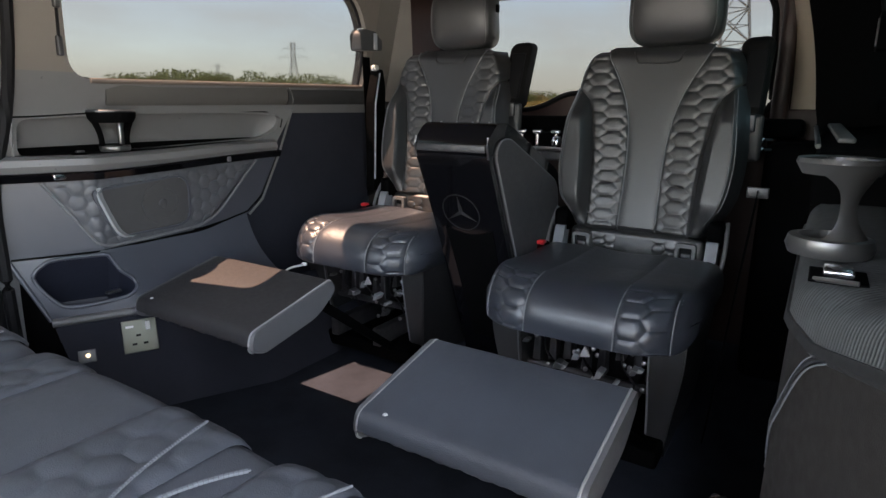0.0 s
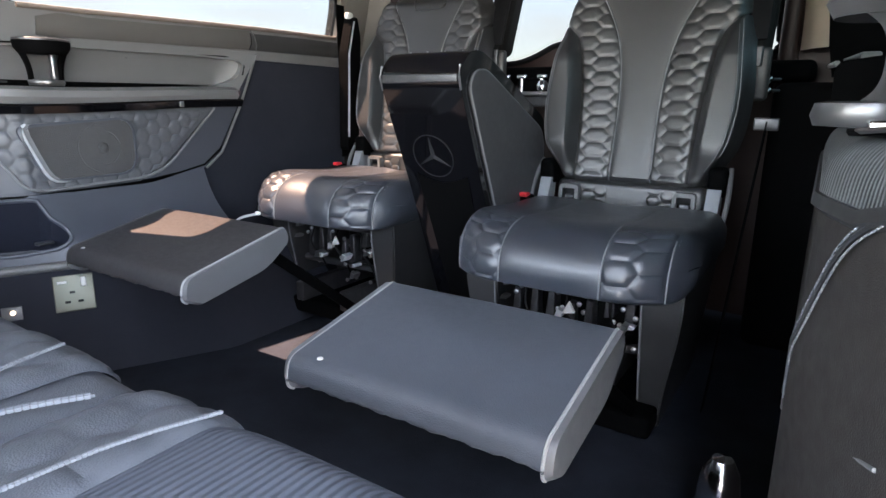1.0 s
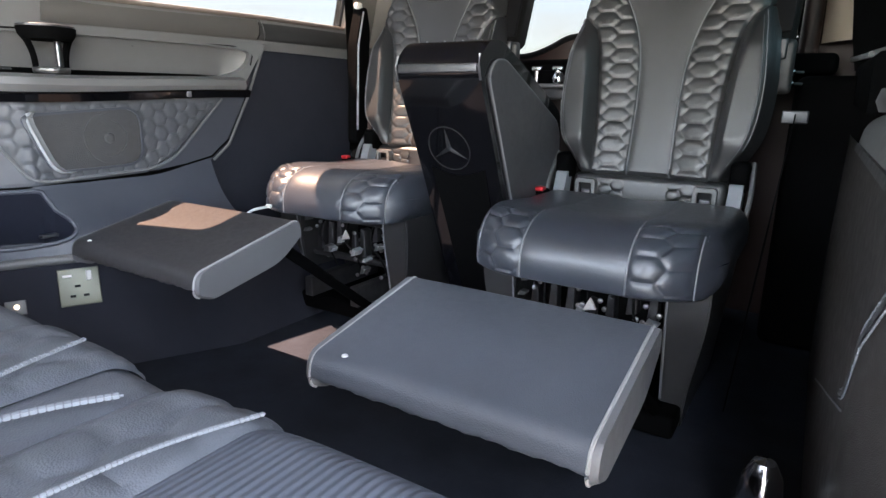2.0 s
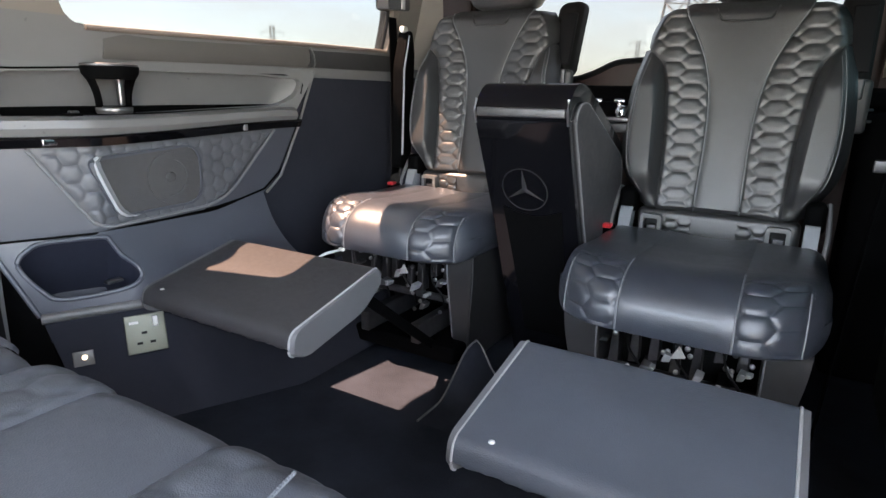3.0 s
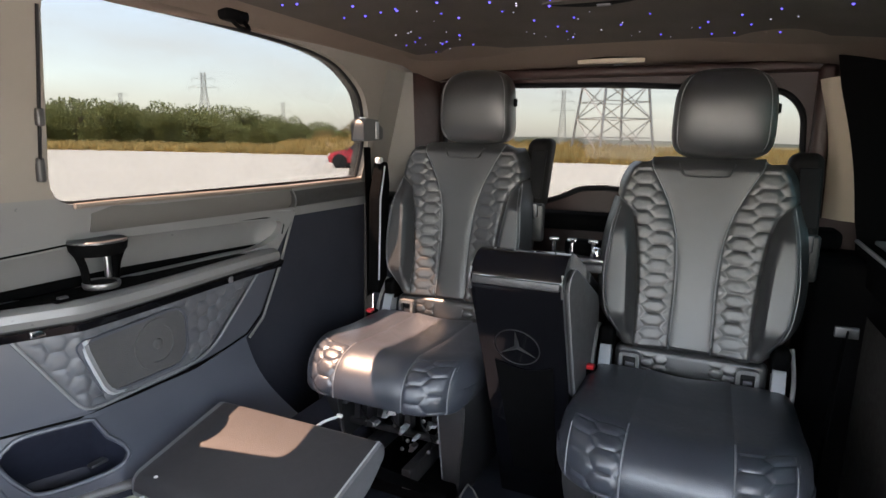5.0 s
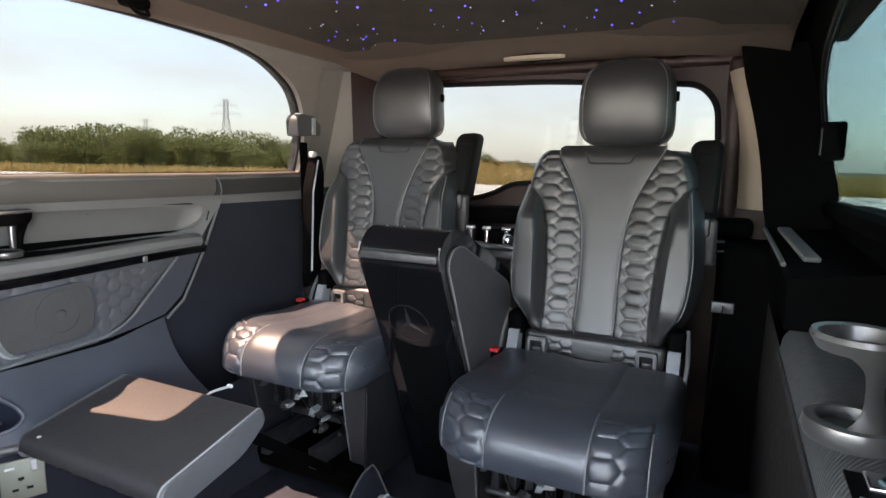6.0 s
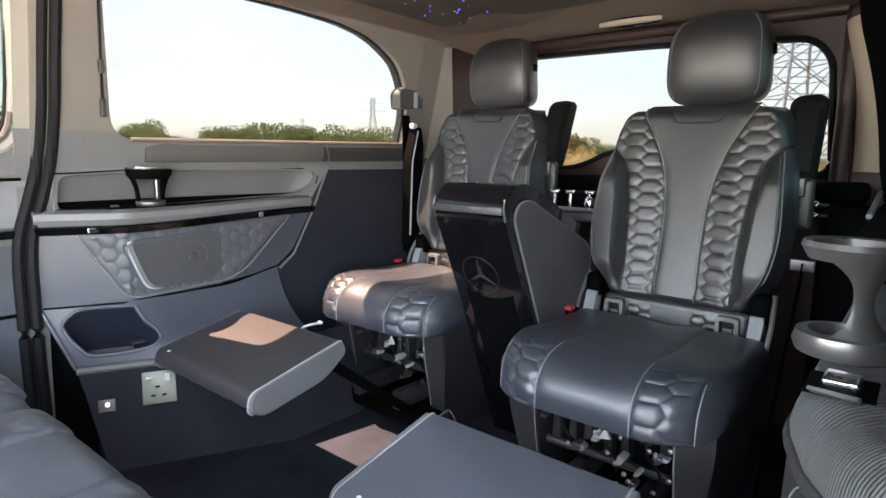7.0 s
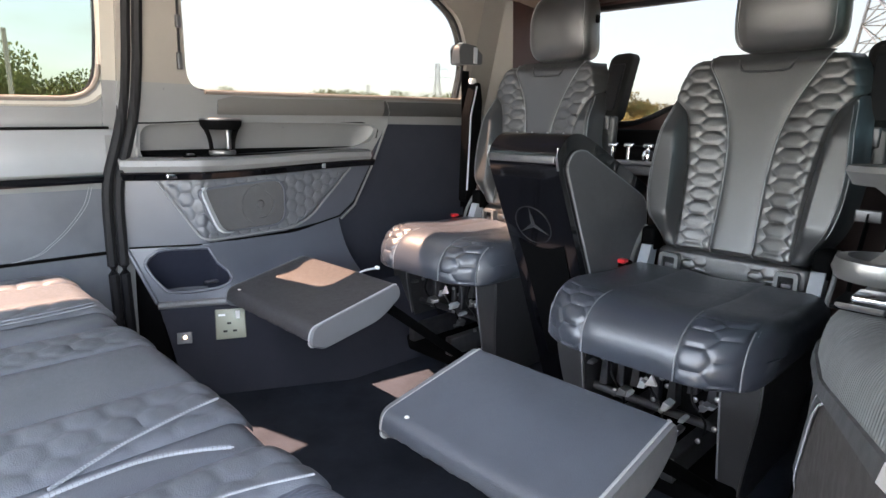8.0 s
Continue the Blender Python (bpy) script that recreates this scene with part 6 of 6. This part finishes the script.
def ridge(b0, b1, d, h, seed, label):
    rr = random.Random(seed)
    ph = [rr.uniform(0, 6) for _ in range(4)]
    pts = []
    for i in range(61):
        t = i / 60
        b = radians(b0 + (b1 - b0) * t)
        z = h * math.sin(math.pi * t) ** 0.7 * (0.75 + 0.15 * math.sin(7 * t + ph[0]) + 0.07 * math.sin(19 * t + ph[1]) + 0.04 * math.sin(43 * t + ph[2]))
        pts.append((b, z))
    rings = [[Vector(((d + o) * math.sin(b), (d + o) * math.cos(b), GROUND_Z - 2 + (z + 2) * f)) for b, z in pts] for o, f in ((-120, 0.0), (-50, 0.6), (0, 1.0), (120, 0.0))]
    n = len(pts)
    bm = from_data([v for q in rings for v in q], [(k * n + i, k * n + i + 1, (k + 1) * n + i + 1, (k + 1) * n + i) for k in range(3) for i in range(n - 1)])
    structure("backdrop_hill", bm, HILL, label, "hill")


ridge(-88, -44, 900, 24, 1, "low hazy hill on the horizon")
ridge(-40, 16, 1100, 13, 2, "low hazy ridge on the horizon")

PYLON = mat("galvanised_lattice_steel", (0.45, 0.45, 0.45), 0.6, 0.5, var=0.2, blotch=0.3)


def pylon(at, turn, base, top, h, arms, thick, label, far=False):
    p = thing("pylon", label, "pylon", "power pylons", "", at)
    p.rotation_euler = (0, 0, radians(turn))
    half = lambda z: (base + (top - base) * min(1.0, z / (h * 0.72))) / 2
    corner = lambda s, z: Vector((s[0] * half(z), s[1] * half(z), z))
    signs = [(-1, -1), (1, -1), (1, 1), (-1, 1)]
    for s in signs:
        part("leg", tube([corner(s, z) for z in (0.0, h * 0.36, h * 0.72, h * 0.97)], thick, 4), PYLON, p)
    levels = [0.0]
    while levels[-1] < h * 0.95:
        levels.append(levels[-1] + max(1.2, 2.0 * half(levels[-1]) * 0.62))
    for i in range(4):
        a, b = signs[i], signs[(i + 1) % 4]
        bits = []
        for z0, z1 in zip(levels, levels[1:]):
            z1 = min(z1, h * 0.97)
            bits += [tube([corner(a, z0), corner(b, z1)], thick * 0.5, 3), tube([corner(b, z0), corner(a, z1)], thick * 0.5, 3), tube([corner(a, z1), corner(b, z1)], thick * 0.45, 3)]
            if not far:
                m0 = (corner(a, z0) + corner(b, z1)) / 2
                bits += [tube([m0, (corner(a, z0) + corner(a, z1)) / 2], thick * 0.35, 3), tube([m0, (corner(b, z0) + corner(b, z1)) / 2], thick * 0.35, 3)]
        part("bracing", join(*bits), PYLON, p)
    for z, reach in arms:
        for s in (-1, 1):
            part("cross_arm", join(tube([(s * half(z), -half(z), z), (s * reach, 0, z)], thick * 0.6, 3), tube([(s * half(z), half(z), z), (s * reach, 0, z)], thick * 0.6, 3),
                                   tube([(s * half(z), 0, z + h * 0.05), (s * reach, 0, z)], thick * 0.5, 3)), PYLON, p)
            part("insulator", cyl((s * reach, 0, z), (s * reach, 0, z - h * 0.05), thick * 0.9, 6), PYLON, p)
    return p


pylon((-11.6, 77.0, GROUND_Z), 40, 7.4, 2.2, 38.0, ((24.0, 8.0), (29.0, 6.5), (34.0, 5.0)), 0.17, "large grey lattice power pylon standing behind the van")
pylon((-72.7, 306.7, GROUND_Z), 20, 4.5, 1.6, 29.0, ((18.0, 6.0), (22.5, 5.5), (27.0, 4.0)), 0.12, "distant lattice power pylon", True)
pylon((-228, 218, GROUND_Z), 30, 7.5, 2.0, 33.0, ((25.0, 7.0), (29.0, 5.5)), 0.11, "distant lattice power pylon above the trees", True)
pylon((-310, 235, GROUND_Z), 30, 5.0, 1.6, 26.0, ((20.0, 5.0), (24.0, 4.0)), 0.07, "distant lattice power pylon above the trees", True)
pylon((-248, 300, GROUND_Z), 30, 5.0, 1.6, 24.0, ((18.0, 5.0), (22.0, 4.0)), 0.07, "distant lattice power pylon above the trees", True)

# parked red car
CAR_RED = mat("red_car_paint", (0.55, 0.02, 0.035), 0.25, coat=0.7, var=0.05)
CAR_GLASS = mat("dark_car_glass", (0.02, 0.025, 0.03), 0.08, coat=0.5)
TYRE = mat("tyre_rubber", (0.02, 0.02, 0.02), 0.8)
HEADLAMP = mat("headlamp_lens", (0.7, 0.7, 0.7), 0.15, coat=0.5)


def red_car(at, turn):
    c = thing("car", "small red hatchback parked on the pale lot", "car", "", "", at)
    c.rotation_euler = (0, 0, radians(turn))
    # the car's front points to -x; sections across it
    secs = [(-2.02, 0.45, 0.62, 0.62), (-1.92, 0.28, 0.76, 0.74), (-1.6, 0.22, 0.86, 0.84), (-1.0, 0.20, 0.98, 0.87), (0.0, 0.19, 1.02, 0.88), (1.2, 0.20, 1.04, 0.87), (1.8, 0.25, 1.0, 0.82), (1.95, 0.42, 0.85, 0.72)]
    rings = []
    for x, z0, z1, w in secs:
        rings.append([Vector((x, y * w, z)) for y, z in ((-0.9, z0), (-1.0, z0 + 0.14), (-1.0, z0 + (z1 - z0) * 0.62), (-0.9, z1), (0.9, z1), (1.0, z0 + (z1 - z0) * 0.62), (1.0, z0 + 0.14), (0.9, z0))])
    body = loft(rings)
    bmesh.ops.recalc_face_normals(body, faces=body.faces[:])
    bmesh.ops.bevel(body, geom=body.edges[:], offset=0.035, segments=2, affect="EDGES", clamp_overlap=True)
    part("body", body, CAR_RED, c)
    cab = [(-1.0, 0.96, 0.97, 0.80), (-0.35, 0.97, 1.40, 0.66), (0.3, 0.98, 1.47, 0.66), (1.1, 0.99, 1.43, 0.64), (1.75, 0.98, 1.05, 0.66)]
    part("cabin", loft([[Vector((x, y * w, z)) for y, z in ((-1.06, z0), (-0.9, z1), (0.9, z1), (1.06, z0))] for x, z0, z1, w in cab]), CAR_GLASS, c, "dark glazed cabin")
    part("roof", loft([[Vector((x, y * w, z + 0.012)) for y, z in ((-0.92, z1 - 0.05), (-0.85, z1), (0.85, z1), (0.92, z1 - 0.05))] for x, z0, z1, w in cab[1:4]]), CAR_RED, c)
    for x in (-1.28, 1.25):
        for s in (-1, 1):
            w = part("wheel", spin([(0.20, -0.10), (0.30, -0.10), (0.32, -0.06), (0.32, 0.06), (0.30, 0.10), (0.20, 0.10)], (x, s * 0.80, 0.32), 24, "y"), TYRE, c)
            part("rim", spin([(0.20, 0.0), (0.19, s * 0.085), (0.08, s * 0.07), (0.05, s * 0.095), (0.001, s * 0.095)], (x, s * 0.80, 0.32), 20, "y"), SATIN, w)
            part("arch", spin([(0.36, s * 0.085), (0.40, s * 0.085), (0.40, s * 0.10), (0.36, s * 0.10)], (x, s * 0.79, 0.34), 24, "y"), TYRE, c)
    for s in (-1, 1):
        part("headlight", rbox((-1.84, s * 0.62, 0.70), (0.22, 0.20, 0.11), 0.04, 3), HEADLAMP, c)
        part("mirror", rbox((-0.72, s * 0.92, 1.03), (0.14, 0.16, 0.11), 0.04, 3), CAR_RED, c)
        part("sill", rbox((0.0, s * 0.84, 0.22), (1.9, 0.06, 0.10), 0.02, 2), TYRE, c)
        part("door_line", tube([(-0.85, s * 0.885, 0.30), (-0.85, s * 0.885, 0.85), (-0.80, s * 0.80, 0.99)], 0.008), TYRE, c)
    return c


red_car((-17.0, 27.9, GROUND_Z), 20)
